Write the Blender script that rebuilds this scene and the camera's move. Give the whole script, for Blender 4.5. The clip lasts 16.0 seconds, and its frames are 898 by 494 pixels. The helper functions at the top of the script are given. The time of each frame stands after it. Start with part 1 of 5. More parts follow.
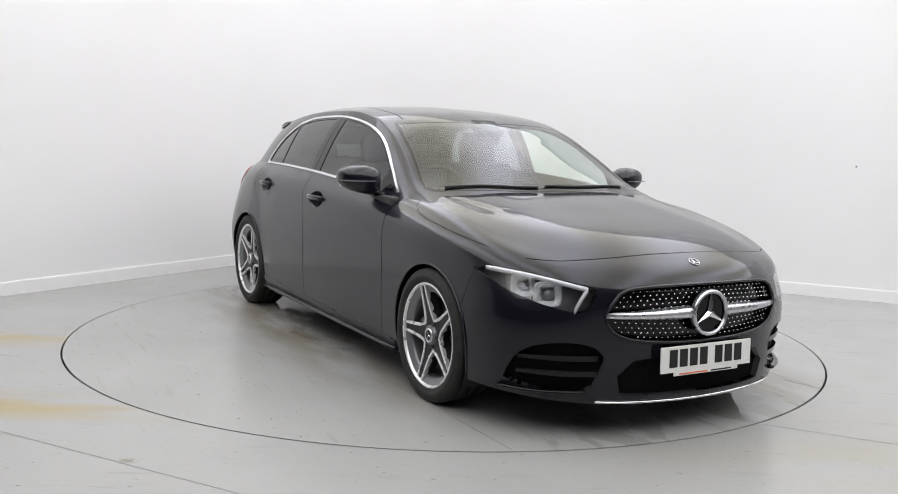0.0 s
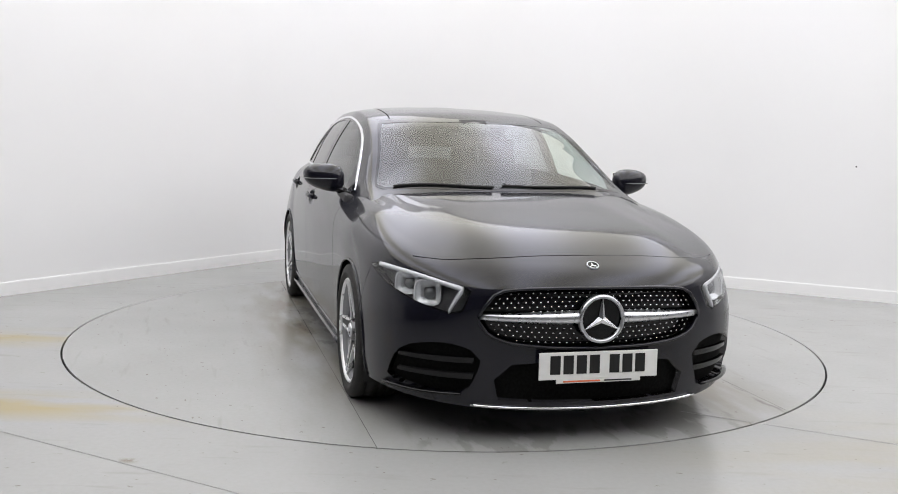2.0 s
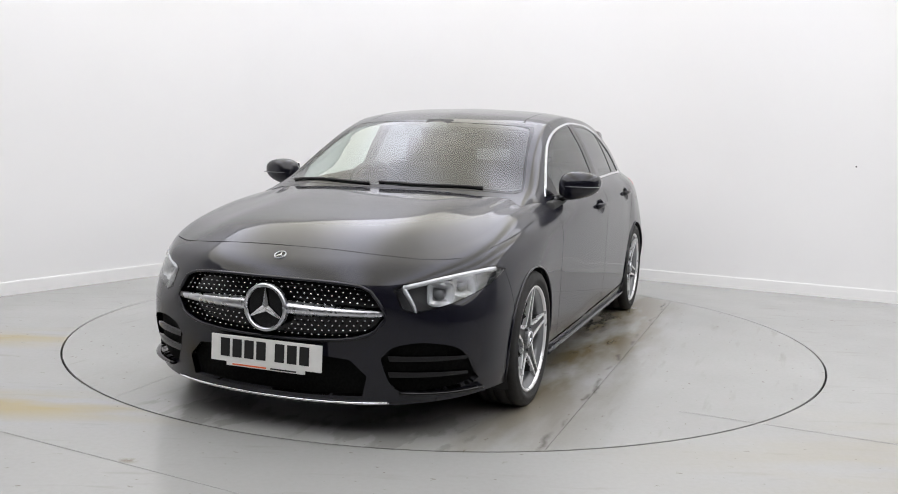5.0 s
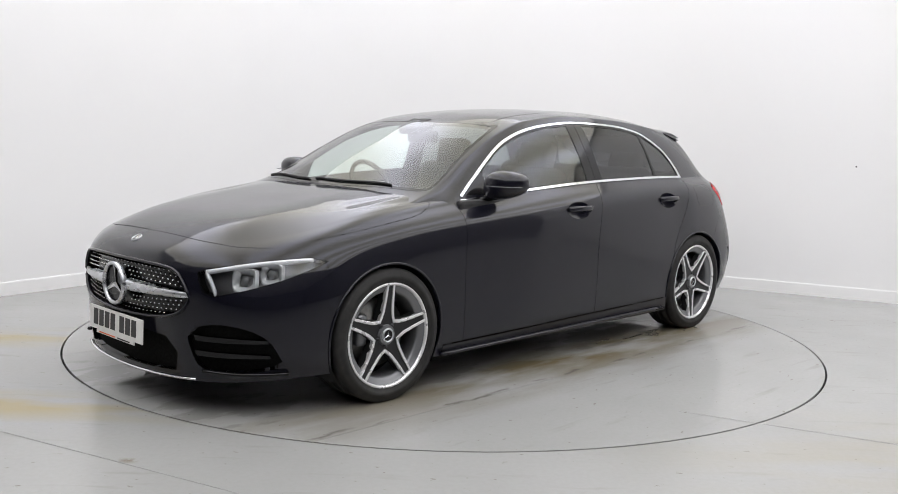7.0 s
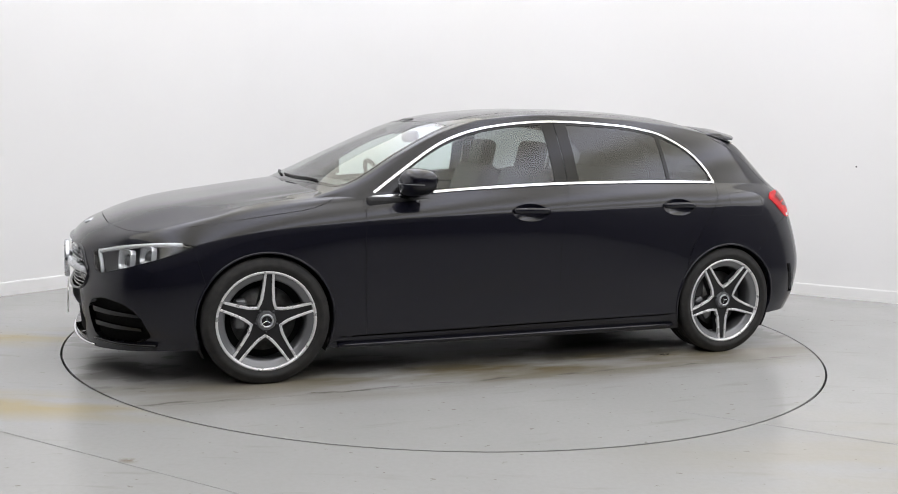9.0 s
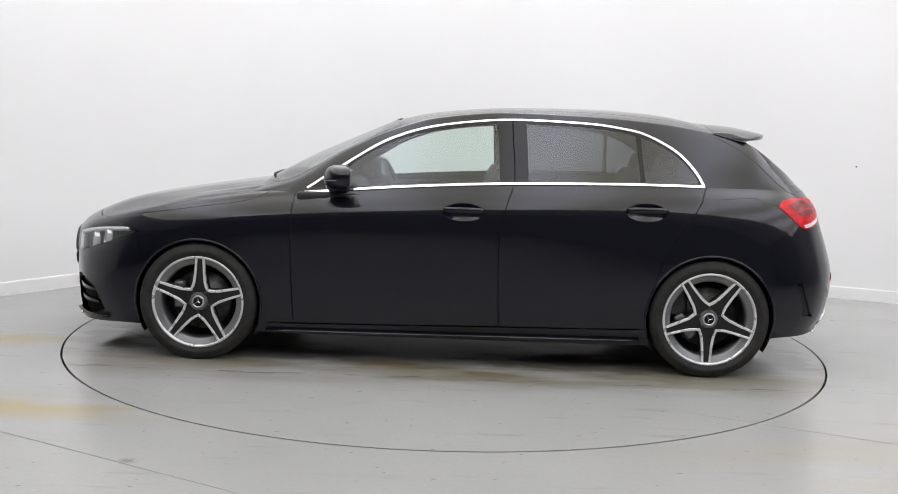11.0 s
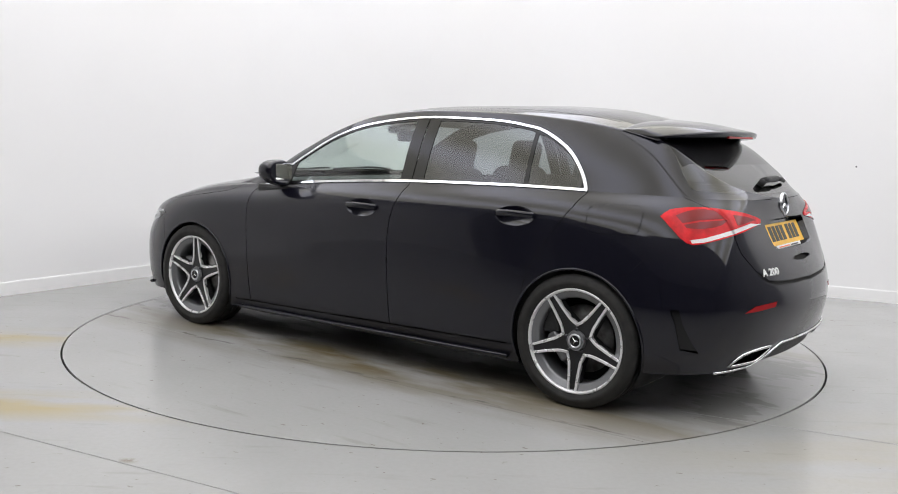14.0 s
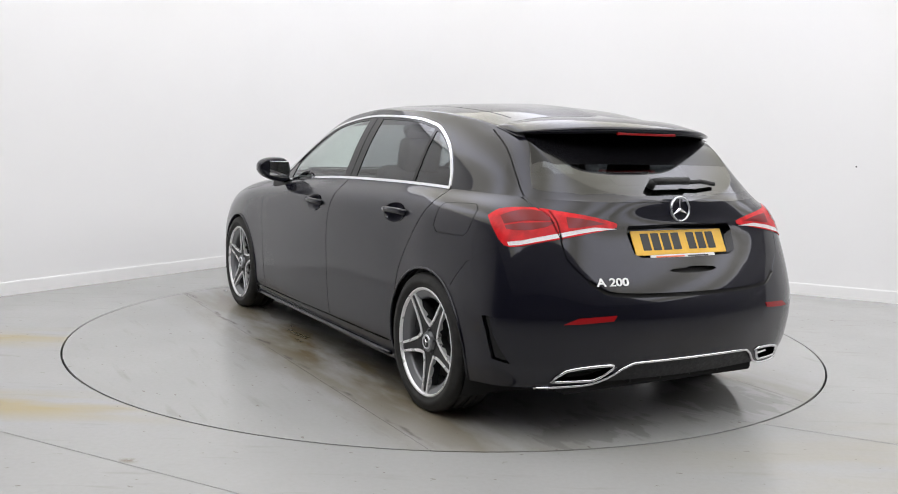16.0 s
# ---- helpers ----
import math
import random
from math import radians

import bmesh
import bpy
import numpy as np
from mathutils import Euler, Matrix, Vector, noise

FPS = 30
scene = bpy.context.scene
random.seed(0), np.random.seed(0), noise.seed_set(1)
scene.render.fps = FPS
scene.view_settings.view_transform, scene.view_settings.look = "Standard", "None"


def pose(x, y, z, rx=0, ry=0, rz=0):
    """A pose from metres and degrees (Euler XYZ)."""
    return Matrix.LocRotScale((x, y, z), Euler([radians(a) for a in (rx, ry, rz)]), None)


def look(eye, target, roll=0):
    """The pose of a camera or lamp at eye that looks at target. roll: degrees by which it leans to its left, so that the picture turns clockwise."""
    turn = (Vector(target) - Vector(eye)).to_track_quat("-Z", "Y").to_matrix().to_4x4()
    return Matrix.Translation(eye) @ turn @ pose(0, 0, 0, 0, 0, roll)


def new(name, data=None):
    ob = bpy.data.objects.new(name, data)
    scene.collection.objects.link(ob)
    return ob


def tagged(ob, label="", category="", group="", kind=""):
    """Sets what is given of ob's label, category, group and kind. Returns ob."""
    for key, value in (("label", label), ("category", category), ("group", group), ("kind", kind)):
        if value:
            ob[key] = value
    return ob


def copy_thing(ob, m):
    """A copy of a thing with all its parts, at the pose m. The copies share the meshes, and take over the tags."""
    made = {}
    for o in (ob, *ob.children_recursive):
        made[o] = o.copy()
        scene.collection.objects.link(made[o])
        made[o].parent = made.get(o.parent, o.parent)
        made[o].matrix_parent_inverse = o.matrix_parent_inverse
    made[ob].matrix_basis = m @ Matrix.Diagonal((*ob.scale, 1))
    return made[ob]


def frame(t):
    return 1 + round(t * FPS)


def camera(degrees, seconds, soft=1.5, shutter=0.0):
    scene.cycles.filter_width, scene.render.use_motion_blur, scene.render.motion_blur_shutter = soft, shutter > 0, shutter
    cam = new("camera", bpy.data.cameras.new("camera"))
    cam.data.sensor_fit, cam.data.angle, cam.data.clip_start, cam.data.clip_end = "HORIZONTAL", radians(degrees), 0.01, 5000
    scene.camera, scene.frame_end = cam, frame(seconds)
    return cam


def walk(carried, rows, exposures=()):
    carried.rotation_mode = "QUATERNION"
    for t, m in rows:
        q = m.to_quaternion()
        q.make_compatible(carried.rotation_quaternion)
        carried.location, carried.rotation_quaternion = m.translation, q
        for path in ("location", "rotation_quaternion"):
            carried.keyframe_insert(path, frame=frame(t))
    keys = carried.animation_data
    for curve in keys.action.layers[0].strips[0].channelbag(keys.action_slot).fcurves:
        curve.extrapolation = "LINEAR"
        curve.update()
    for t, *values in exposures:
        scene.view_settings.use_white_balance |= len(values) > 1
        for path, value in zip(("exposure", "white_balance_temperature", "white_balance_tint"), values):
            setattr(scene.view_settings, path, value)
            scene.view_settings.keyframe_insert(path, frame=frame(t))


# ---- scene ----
cam = camera(51.11, 16.0, soft=0.95)
EYE = (0.0, -5.847, 1.255)
VIEW = look(EYE, (0.0085, -0.1315, 0.558), 1.757)
walk(cam, [(0.0, VIEW), (16.0, VIEW)], exposures=[(0.0, 0.09), (16.0, 0.09)])

# turning of the table: seconds and degrees of the car's nose from the camera
TURN = [(0, -29.48), (0.5, -28.4), (1, -25.6), (1.5, -21.25), (2, -15.4), (3, -3.35), (4, 8.6), (4.7, 16.9),
        (6, 32.6), (7, 44.5), (8, 56.3), (9, 68.1), (10, 79.8), (11, 91.4), (12, 103.0), (13, 114.7), (14, 126.3),
        (15, 138.1), (16, 150.0)]

# ---- light ----
world = bpy.data.worlds.new("world")
scene.world = world
world.use_nodes = True
world.node_tree.nodes["Background"].inputs["Color"].default_value = (0.8, 0.85, 1.0, 1)
world.node_tree.nodes["Background"].inputs["Strength"].default_value = 0.05


# ---- materials ----
def mat(name, base, rough=0.5, metal=0.0, coat=0.0, coat_rough=0.03, spec=0.5, trans=0.0, ior=1.45, emit=0.0, emit_col=None):
    m = bpy.data.materials.new(name)
    m.use_nodes = True
    b = m.node_tree.nodes["Principled BSDF"]
    b.inputs["Base Color"].default_value = (*base, 1)
    b.inputs["Roughness"].default_value = rough
    b.inputs["Metallic"].default_value = metal
    b.inputs["Coat Weight"].default_value = coat
    b.inputs["Coat Roughness"].default_value = coat_rough
    b.inputs["Specular IOR Level"].default_value = spec
    b.inputs["Transmission Weight"].default_value = trans
    b.inputs["IOR"].default_value = ior
    if emit:
        b.inputs["Emission Color"].default_value = (*(emit_col or base), 1)
        b.inputs["Emission Strength"].default_value = emit
    return m


def vary(m, scale, lo, hi, what="Base Color", detail=6, spread=(0.35, 0.65), coord="Object", bump=0.0, bump_scale=None, stretch=(1, 1, 1)):
    """Drives an input by noise between two values, and adds a fine relief."""
    nt = m.node_tree
    b = nt.nodes["Principled BSDF"]
    tc = nt.nodes.new("ShaderNodeTexCoord")
    mp = nt.nodes.new("ShaderNodeMapping")
    mp.inputs["Scale"].default_value = stretch
    nt.links.new(tc.outputs[coord], mp.inputs["Vector"])
    if what:
        n = nt.nodes.new("ShaderNodeTexNoise")
        n.inputs["Scale"].default_value = scale
        n.inputs["Detail"].default_value = detail
        nt.links.new(mp.outputs["Vector"], n.inputs["Vector"])
        r = nt.nodes.new("ShaderNodeValToRGB")
        r.color_ramp.elements[0].position, r.color_ramp.elements[1].position = spread
        r.color_ramp.elements[0].color = (*lo, 1) if what == "Base Color" else (lo, lo, lo, 1)
        r.color_ramp.elements[1].color = (*hi, 1) if what == "Base Color" else (hi, hi, hi, 1)
        nt.links.new(n.outputs["Fac"], r.inputs["Fac"])
        nt.links.new(r.outputs["Color"], b.inputs[what])
    if bump:
        n2 = nt.nodes.new("ShaderNodeTexNoise")
        n2.inputs["Scale"].default_value = bump_scale or scale * 8
        n2.inputs["Detail"].default_value = 4
        nt.links.new(mp.outputs["Vector"], n2.inputs["Vector"])
        bp = nt.nodes.new("ShaderNodeBump")
        bp.inputs["Strength"].default_value = bump
        bp.inputs["Distance"].default_value = 0.002
        nt.links.new(n2.outputs["Fac"], bp.inputs["Height"])
        nt.links.new(bp.outputs["Normal"], b.inputs["Normal"])
    return m


PAINT = vary(mat("black_paint", (0.006, 0.006, 0.012), 0.45, 0.1, coat=0.85, coat_rough=0.04, spec=0.12), 900, (0.0014, 0.0014, 0.0040), (0.0055, 0.0055, 0.0130), detail=2)
BLACK_GLOSS = mat("gloss_black", (0.005, 0.005, 0.006), 0.12, spec=0.4)
BLACK_TRIM = vary(mat("black_plastic", (0.012, 0.012, 0.013), 0.55), 60, 0.48, 0.62, "Roughness", bump=0.15, bump_scale=900)
DEEP = vary(mat("intake_black", (0.004, 0.004, 0.004), 0.8, spec=0.1), 90, (0.002, 0.002, 0.002), (0.006, 0.006, 0.006))
UNDER = mat("underside_black", (0.008, 0.008, 0.008), 0.8)
CHROME = vary(mat("chrome", (0.82, 0.83, 0.85), 0.12, 1.0), 30, 0.08, 0.2, "Roughness")
SILVER = vary(mat("satin_silver", (0.62, 0.63, 0.66), 0.28, 1.0), 40, 0.24, 0.36, "Roughness")
ALLOY = vary(mat("machined_alloy", (0.78, 0.78, 0.79), 0.30, 0.55), 20, 0.26, 0.33, "Roughness")
ALLOY_GREY = vary(mat("grey_alloy", (0.17, 0.174, 0.182), 0.35, 0.5, coat=0.4), 30, 0.3, 0.42, "Roughness")
RUBBER = vary(mat("tyre_rubber", (0.013, 0.013, 0.013), 0.7), 25, (0.010, 0.010, 0.010), (0.020, 0.019, 0.018), bump=0.2, bump_scale=400)
STEEL = vary(mat("brake_steel", (0.18, 0.175, 0.17), 0.45, 1.0), 20, (0.10, 0.095, 0.09), (0.22, 0.22, 0.22))


def floor_paint(name, table):
    """Worn grey floor paint: cloudy tone, scuffs, brown streaks and hairline joints, at real size."""
    m = mat(name, (0.4, 0.4, 0.4), 0.25)
    nt = m.node_tree
    b = nt.nodes["Principled BSDF"]
    tc = nt.nodes.new("ShaderNodeTexCoord")
    sep = nt.nodes.new("ShaderNodeSeparateXYZ")
    nt.links.new(tc.outputs["Object"], sep.inputs[0])

    def noise_of(scale, detail, stretch=(1, 1, 1)):
        mp = nt.nodes.new("ShaderNodeMapping")
        mp.inputs["Scale"].default_value = stretch
        nt.links.new(tc.outputs["Object"], mp.inputs["Vector"])
        n = nt.nodes.new("ShaderNodeTexNoise")
        n.inputs["Scale"].default_value, n.inputs["Detail"].default_value = scale, detail
        nt.links.new(mp.outputs["Vector"], n.inputs["Vector"])
        return n.outputs["Fac"]

    def ramp(src, stops):
        r = nt.nodes.new("ShaderNodeValToRGB")
        while len(r.color_ramp.elements) < len(stops):
            r.color_ramp.elements.new(0.5)
        for e, (p, c) in zip(r.color_ramp.elements, stops):
            e.position = p
            e.color = (*c, 1) if isinstance(c, tuple) else (c, c, c, 1)
        nt.links.new(src, r.inputs["Fac"])
        return r.outputs["Color"]

    def calc(op, a, c, clamp=False):
        n = nt.nodes.new("ShaderNodeMath")
        n.operation, n.use_clamp = op, clamp
        for i, q in enumerate((a, c)):
            if isinstance(q, (int, float)):
                n.inputs[i].default_value = q
            else:
                nt.links.new(q, n.inputs[i])
        return n.outputs[0]

    def blend(fac, a, c):
        n = nt.nodes.new("ShaderNodeMix")
        n.data_type = "RGBA"
        nt.links.new(fac, n.inputs[0])
        for i, q in ((6, a), (7, c)):
            if isinstance(q, tuple):
                n.inputs[i].default_value = (*q, 1)
            else:
                nt.links.new(q, n.inputs[i])
        return n.outputs[2]

    def near(value, centre, half):
        d = calc("ABSOLUTE", calc("SUBTRACT", value, centre), 0)
        return calc("SUBTRACT", 1.0, calc("DIVIDE", d, half), True)

    x, y = sep.outputs[0], sep.outputs[1]
    col = ramp(noise_of(0.9, 5), [(0.3, (0.315, 0.315, 0.312)), (0.7, (0.352, 0.352, 0.348))])
    fine = ramp(noise_of(45, 6), [(0.35, 0.0), (0.72, 1.0)])
    col = blend(calc("MULTIPLY", fine, 0.16), col, (0.25, 0.245, 0.235))
    scuff = ramp(noise_of(6.5, 10, (0.35, 2.4, 1)), [(0.60, 0.0), (0.74, 1.0)])
    col = blend(calc("MULTIPLY", scuff, 0.30), col, (0.20, 0.19, 0.175))
    brown = ramp(noise_of(2.1, 8, (0.5, 1.6, 1)), [(0.36, 0.0), (0.56, 1.0)])
    if table:
        for cy, half, cx, hx, amount in ((0.92, 0.46, -0.2, 3.4, 1.3), (-0.86, 0.40, -0.5, 2.6, 0.9)):
            band = calc("MULTIPLY", near(y, cy, half), near(x, cx, hx))
            col = blend(calc("MULTIPLY", calc("MULTIPLY", brown, band), amount), col, (0.155, 0.128, 0.075))
        spots = 0.0
        for cx, cy, hx, hy in ((-0.85, 0.66, 0.95, 0.34), (1.95, 0.52, 0.40, 0.42), (-1.92, 0.36, 0.36, 0.40), (-0.45, -0.66, 0.85, 0.32), (0.95, 0.70, 0.75, 0.28), (2.03, -0.30, 0.30, 0.40),
                               (-1.82, -0.50, 0.42, 0.46)):
            spots = calc("MAXIMUM", spots, calc("MULTIPLY", near(x, cx, hx), near(y, cy, hy)))
        edge = calc("ADD", noise_of(7.0, 8, (0.6, 1.4, 1)), calc("MULTIPLY", spots, 0.34))
        wet = calc("MULTIPLY", calc("MULTIPLY", calc("SUBTRACT", edge, 0.61), 16.0, True), calc("MULTIPLY", spots, 8.0, True), True)
        col = blend(calc("MULTIPLY", wet, 0.32), col, (0.13, 0.125, 0.115))
        wavy = calc("ADD", y, calc("MULTIPLY", calc("SUBTRACT", noise_of(2.6, 5), 0.5), 0.16))
        crack = calc("MULTIPLY", near(wavy, 1.14, 0.016), ramp(noise_of(5.0, 6), [(0.46, 0.0), (0.60, 1.0)]))
        col = blend(calc("MULTIPLY", crack, 0.7), col, (0.10, 0.09, 0.08))
    else:
        for cx, cy, hx, hy, amount in ((-1.9, -1.80, 1.0, 0.26, 1.5), (-2.7, -0.5, 1.0, 0.30, 1.2), (1.9, -2.2, 1.4, 0.8, 0.3)):
            spot = calc("MULTIPLY", near(x, cx, hx), near(y, cy, hy))
            col = blend(calc("MULTIPLY", calc("MULTIPLY", brown, spot), amount), col, (0.33, 0.275, 0.155))
        smudge = calc("MULTIPLY", calc("MULTIPLY", near(x, -1.172, 0.05), near(y, -2.459, 0.035)), 0.8, True)
        col = blend(calc("MULTIPLY", smudge, ramp(noise_of(30, 5), [(0.40, 0.0), (0.52, 1.0)])), col, (0.16, 0.11, 0.07))
    chips = ramp(noise_of(26, 4, (0.7, 1.3, 1)), [(0.685, 0.0), (0.72, 1.0)])
    col = blend(calc("MULTIPLY", chips, 0.6), col, (0.15, 0.13, 0.105))
    nt.links.new(col, b.inputs["Base Color"])
    rough = ramp(noise_of(2.2, 7), [(0.3, 0.20), (0.7, 0.27)])
    if table:
        rough = blend(wet, rough, (0.05, 0.05, 0.05))
    nt.links.new(rough, b.inputs["Roughness"])
    bp = nt.nodes.new("ShaderNodeBump")
    bp.inputs["Strength"].default_value, bp.inputs["Distance"].default_value = 0.12, 0.002
    nt.links.new(noise_of(14, 5), bp.inputs["Height"])
    nt.links.new(bp.outputs["Normal"], b.inputs["Normal"])
    return m


FLOOR = floor_paint("floor_paint", False)
TABLE = floor_paint("table_paint", True)
WALL = vary(mat("white_wall", (0.80, 0.80, 0.805), 0.75), 0.6, (0.79, 0.79, 0.795), (0.815, 0.815, 0.82), bump=0.08, bump_scale=180)

# the hall's luminous ceiling: glow, and the soft stripes of cool tubes with warmer cloth between them
GLOW, STRIPE = 1.93, 1.7
COOL, WARM = (0.956, 0.96, 1.075), (1.0, 0.967, 0.83)


# ---- mesh helpers ----
def finish(bm, name, material, parent=None, label="", smooth=True, kind="", layer=None):
    me = bpy.data.meshes.new(name)
    normals = None
    if layer is not None:
        lay = bm.verts.layers.float_vector.get("n")
        normals = [tuple(v[lay].normalized()) for v in bm.verts]
    bm.to_mesh(me)
    bm.free()
    for m in (material if isinstance(material, (list, tuple)) else [material]):
        me.materials.append(m)
    if smooth:
        me.polygons.foreach_set("use_smooth", [True] * len(me.polygons))
    if normals:
        me.normals_split_custom_set_from_vertices(normals)
    ob = new(name, me)
    if parent:
        ob.parent = parent
    return tagged(ob, label, kind=kind)


def part(name, bm, material, parent, label="", smooth=True):
    return finish(bm, name, material, parent, label, smooth)


def weights(t):
    t2, t3 = t * t, t * t * t
    return np.array((-t + 2 * t2 - t3, 2 - 5 * t2 + 3 * t3, t + 4 * t2 - 3 * t3, t3 - t2)) * 0.5


def spline(pts, s):
    """Point of the smooth curve through pts (array) at s in 0..len-1."""
    n = len(pts)
    i = int(min(max(math.floor(s), 0), n - 2))
    a = pts[i - 1] if i > 0 else 2 * pts[0] - pts[1]
    d = pts[i + 2] if i + 2 < n else 2 * pts[n - 1] - pts[n - 2]
    w = weights(s - i)
    return a * w[0] + pts[i] * w[1] + pts[i + 1] * w[2] + d * w[3]


def curve_at(xs, vals, x):
    """Smooth monotone-style interpolation of vals over rising xs."""
    xs = np.asarray(xs, float)
    vals = np.asarray(vals, float)
    h = np.diff(xs)
    dl = np.diff(vals) / h
    m = np.zeros(len(xs))
    m[0], m[-1] = dl[0], dl[-1]
    for k in range(1, len(xs) - 1):
        m[k] = 0.0 if dl[k - 1] * dl[k] <= 0 else 2 * dl[k - 1] * dl[k] / (dl[k - 1] + dl[k])
    i = int(np.clip(np.searchsorted(xs, x) - 1, 0, len(xs) - 2))
    t = min(max((x - xs[i]) / h[i], 0.0), 1.0)
    a, b = vals[i], vals[i + 1]
    return a * (2 * t ** 3 - 3 * t ** 2 + 1) + h[i] * m[i] * (t ** 3 - 2 * t ** 2 + t) + b * (3 * t ** 2 - 2 * t ** 3) + h[i] * m[i + 1] * (t ** 3 - t ** 2)


def box(bm, c, s, m=None, bevel=0.0, seg=2):
    r = bmesh.ops.create_cube(bm, size=1.0)
    vs = r["verts"]
    for v in vs:
        v.co = Vector((v.co.x * s[0], v.co.y * s[1], v.co.z * s[2]))
    if bevel:
        es = list({e for v in vs for e in v.link_edges})
        r = bmesh.ops.bevel(bm, geom=es, offset=bevel, segments=seg, affect="EDGES", profile=0.5)
        vs = list({v for f in r["faces"] for v in f.verts} | {v for v in vs if v.is_valid})
    t = Matrix.Translation(c) @ (m or Matrix())
    for v in vs:
        v.co = t @ v.co
    return vs


def tube(bm, path, radius, sides=8, closed=False, flat=None):
    """A rod along a list of points; flat=(a, b): elliptic half sizes instead of a radius."""
    path = [Vector(p) for p in path]
    rings = []
    n = len(path)
    up = Vector((0, 0, 1))
    for i, p in enumerate(path):
        a = path[(i - 1) % n] if (closed or i) else path[0]
        b = path[(i + 1) % n] if (closed or i < n - 1) else path[-1]
        d = (b - a).normalized()
        s = d.cross(up)
        s = s.normalized() if s.length > 1e-4 else Vector((1, 0, 0))
        w = s.cross(d).normalized()
        ra, rb = flat or (radius, radius)
        rings.append([bm.verts.new(p + s * ra * math.cos(2 * math.pi * k / sides) + w * rb * math.sin(2 * math.pi * k / sides)) for k in range(sides)])
    for i in range(n if closed else n - 1):
        a, b = rings[i], rings[(i + 1) % n]
        for k in range(sides):
            bm.faces.new((a[k], a[(k + 1) % sides], b[(k + 1) % sides], b[k]))
    if not closed:
        bm.faces.new(rings[0][::-1])
        bm.faces.new(rings[-1])


def lathe(bm, profile, n=48, axis="y", a0=0.0, a1=2 * math.pi):
    """Spins (radius, along) points about an axis."""
    full = abs(a1 - a0 - 2 * math.pi) < 1e-6
    rows = []
    for k in range(n if full else n + 1):
        a = a0 + (a1 - a0) * k / n
        c, s = math.cos(a), math.sin(a)
        rows.append([bm.verts.new((r * c, h, r * s) if axis == "y" else (r * c, r * s, h)) for r, h in profile])
    for k in range(n):
        a, b = rows[k], rows[(k + 1) % len(rows)]
        for i in range(len(profile) - 1):
            bm.faces.new((a[i], a[i + 1], b[i + 1], b[i]))


def prism(bm, pts, h0, h1, to3d):
    """Extrudes a flat outline between two heights; to3d(u, v, h) places it."""
    a = [bm.verts.new(to3d(u, v, h0)) for u, v in pts]
    b = [bm.verts.new(to3d(u, v, h1)) for u, v in pts]
    n = len(pts)
    bm.faces.new(a[::-1])
    bm.faces.new(b)
    for k in range(n):
        bm.faces.new((a[k], a[(k + 1) % n], b[(k + 1) % n], b[k]))


# ---- the room ----
R_TABLE = 2.249
CORNER = Vector((-1.13, 3.80))
L_DIR = Vector((-0.556, -0.831))
R_DIR = Vector((0.906, -0.42))


def wall_line(r=1.1, n=60):
    """Plan of the two back walls with their coved corner, from one end to the other."""
    a, b = CORNER + L_DIR * r, CORNER + R_DIR * r
    pts = [CORNER + L_DIR * 9.0, CORNER + L_DIR * 5.0]
    for k in range(n + 1):
        t = k / n
        pts.append(a * (1 - t) ** 2 + CORNER * 2 * t * (1 - t) + b * t * t)
    pts += [CORNER + R_DIR * 5.0, CORNER + R_DIR * 9.5]
    return pts


def strip_solid(bm, line, z0, z1, d0, d1):
    """A solid that follows a plan line, between two heights and two offsets into the room."""
    def off(d):
        out = []
        for i, p in enumerate(line):
            q = (line[min(i + 1, len(line) - 1)] - line[max(i - 1, 0)]).normalized()
            out.append(p + Vector((q.y, -q.x)) * d)
        return out
    a, b = off(d0), off(d1)
    rows = [[bm.verts.new((p.x, p.y, z)) for p, z in ((a[i], z0), (b[i], z0), (b[i], z1), (a[i], z1))] for i in range(len(line))]
    for i in range(len(line) - 1):
        for k in range(4):
            bm.faces.new((rows[i][k], rows[i][(k + 1) % 4], rows[i + 1][(k + 1) % 4], rows[i + 1][k]))
    bm.faces.new(rows[0])
    bm.faces.new(rows[-1][::-1])
    bmesh.ops.recalc_face_normals(bm, faces=bm.faces)


ROOM_H = 3.3


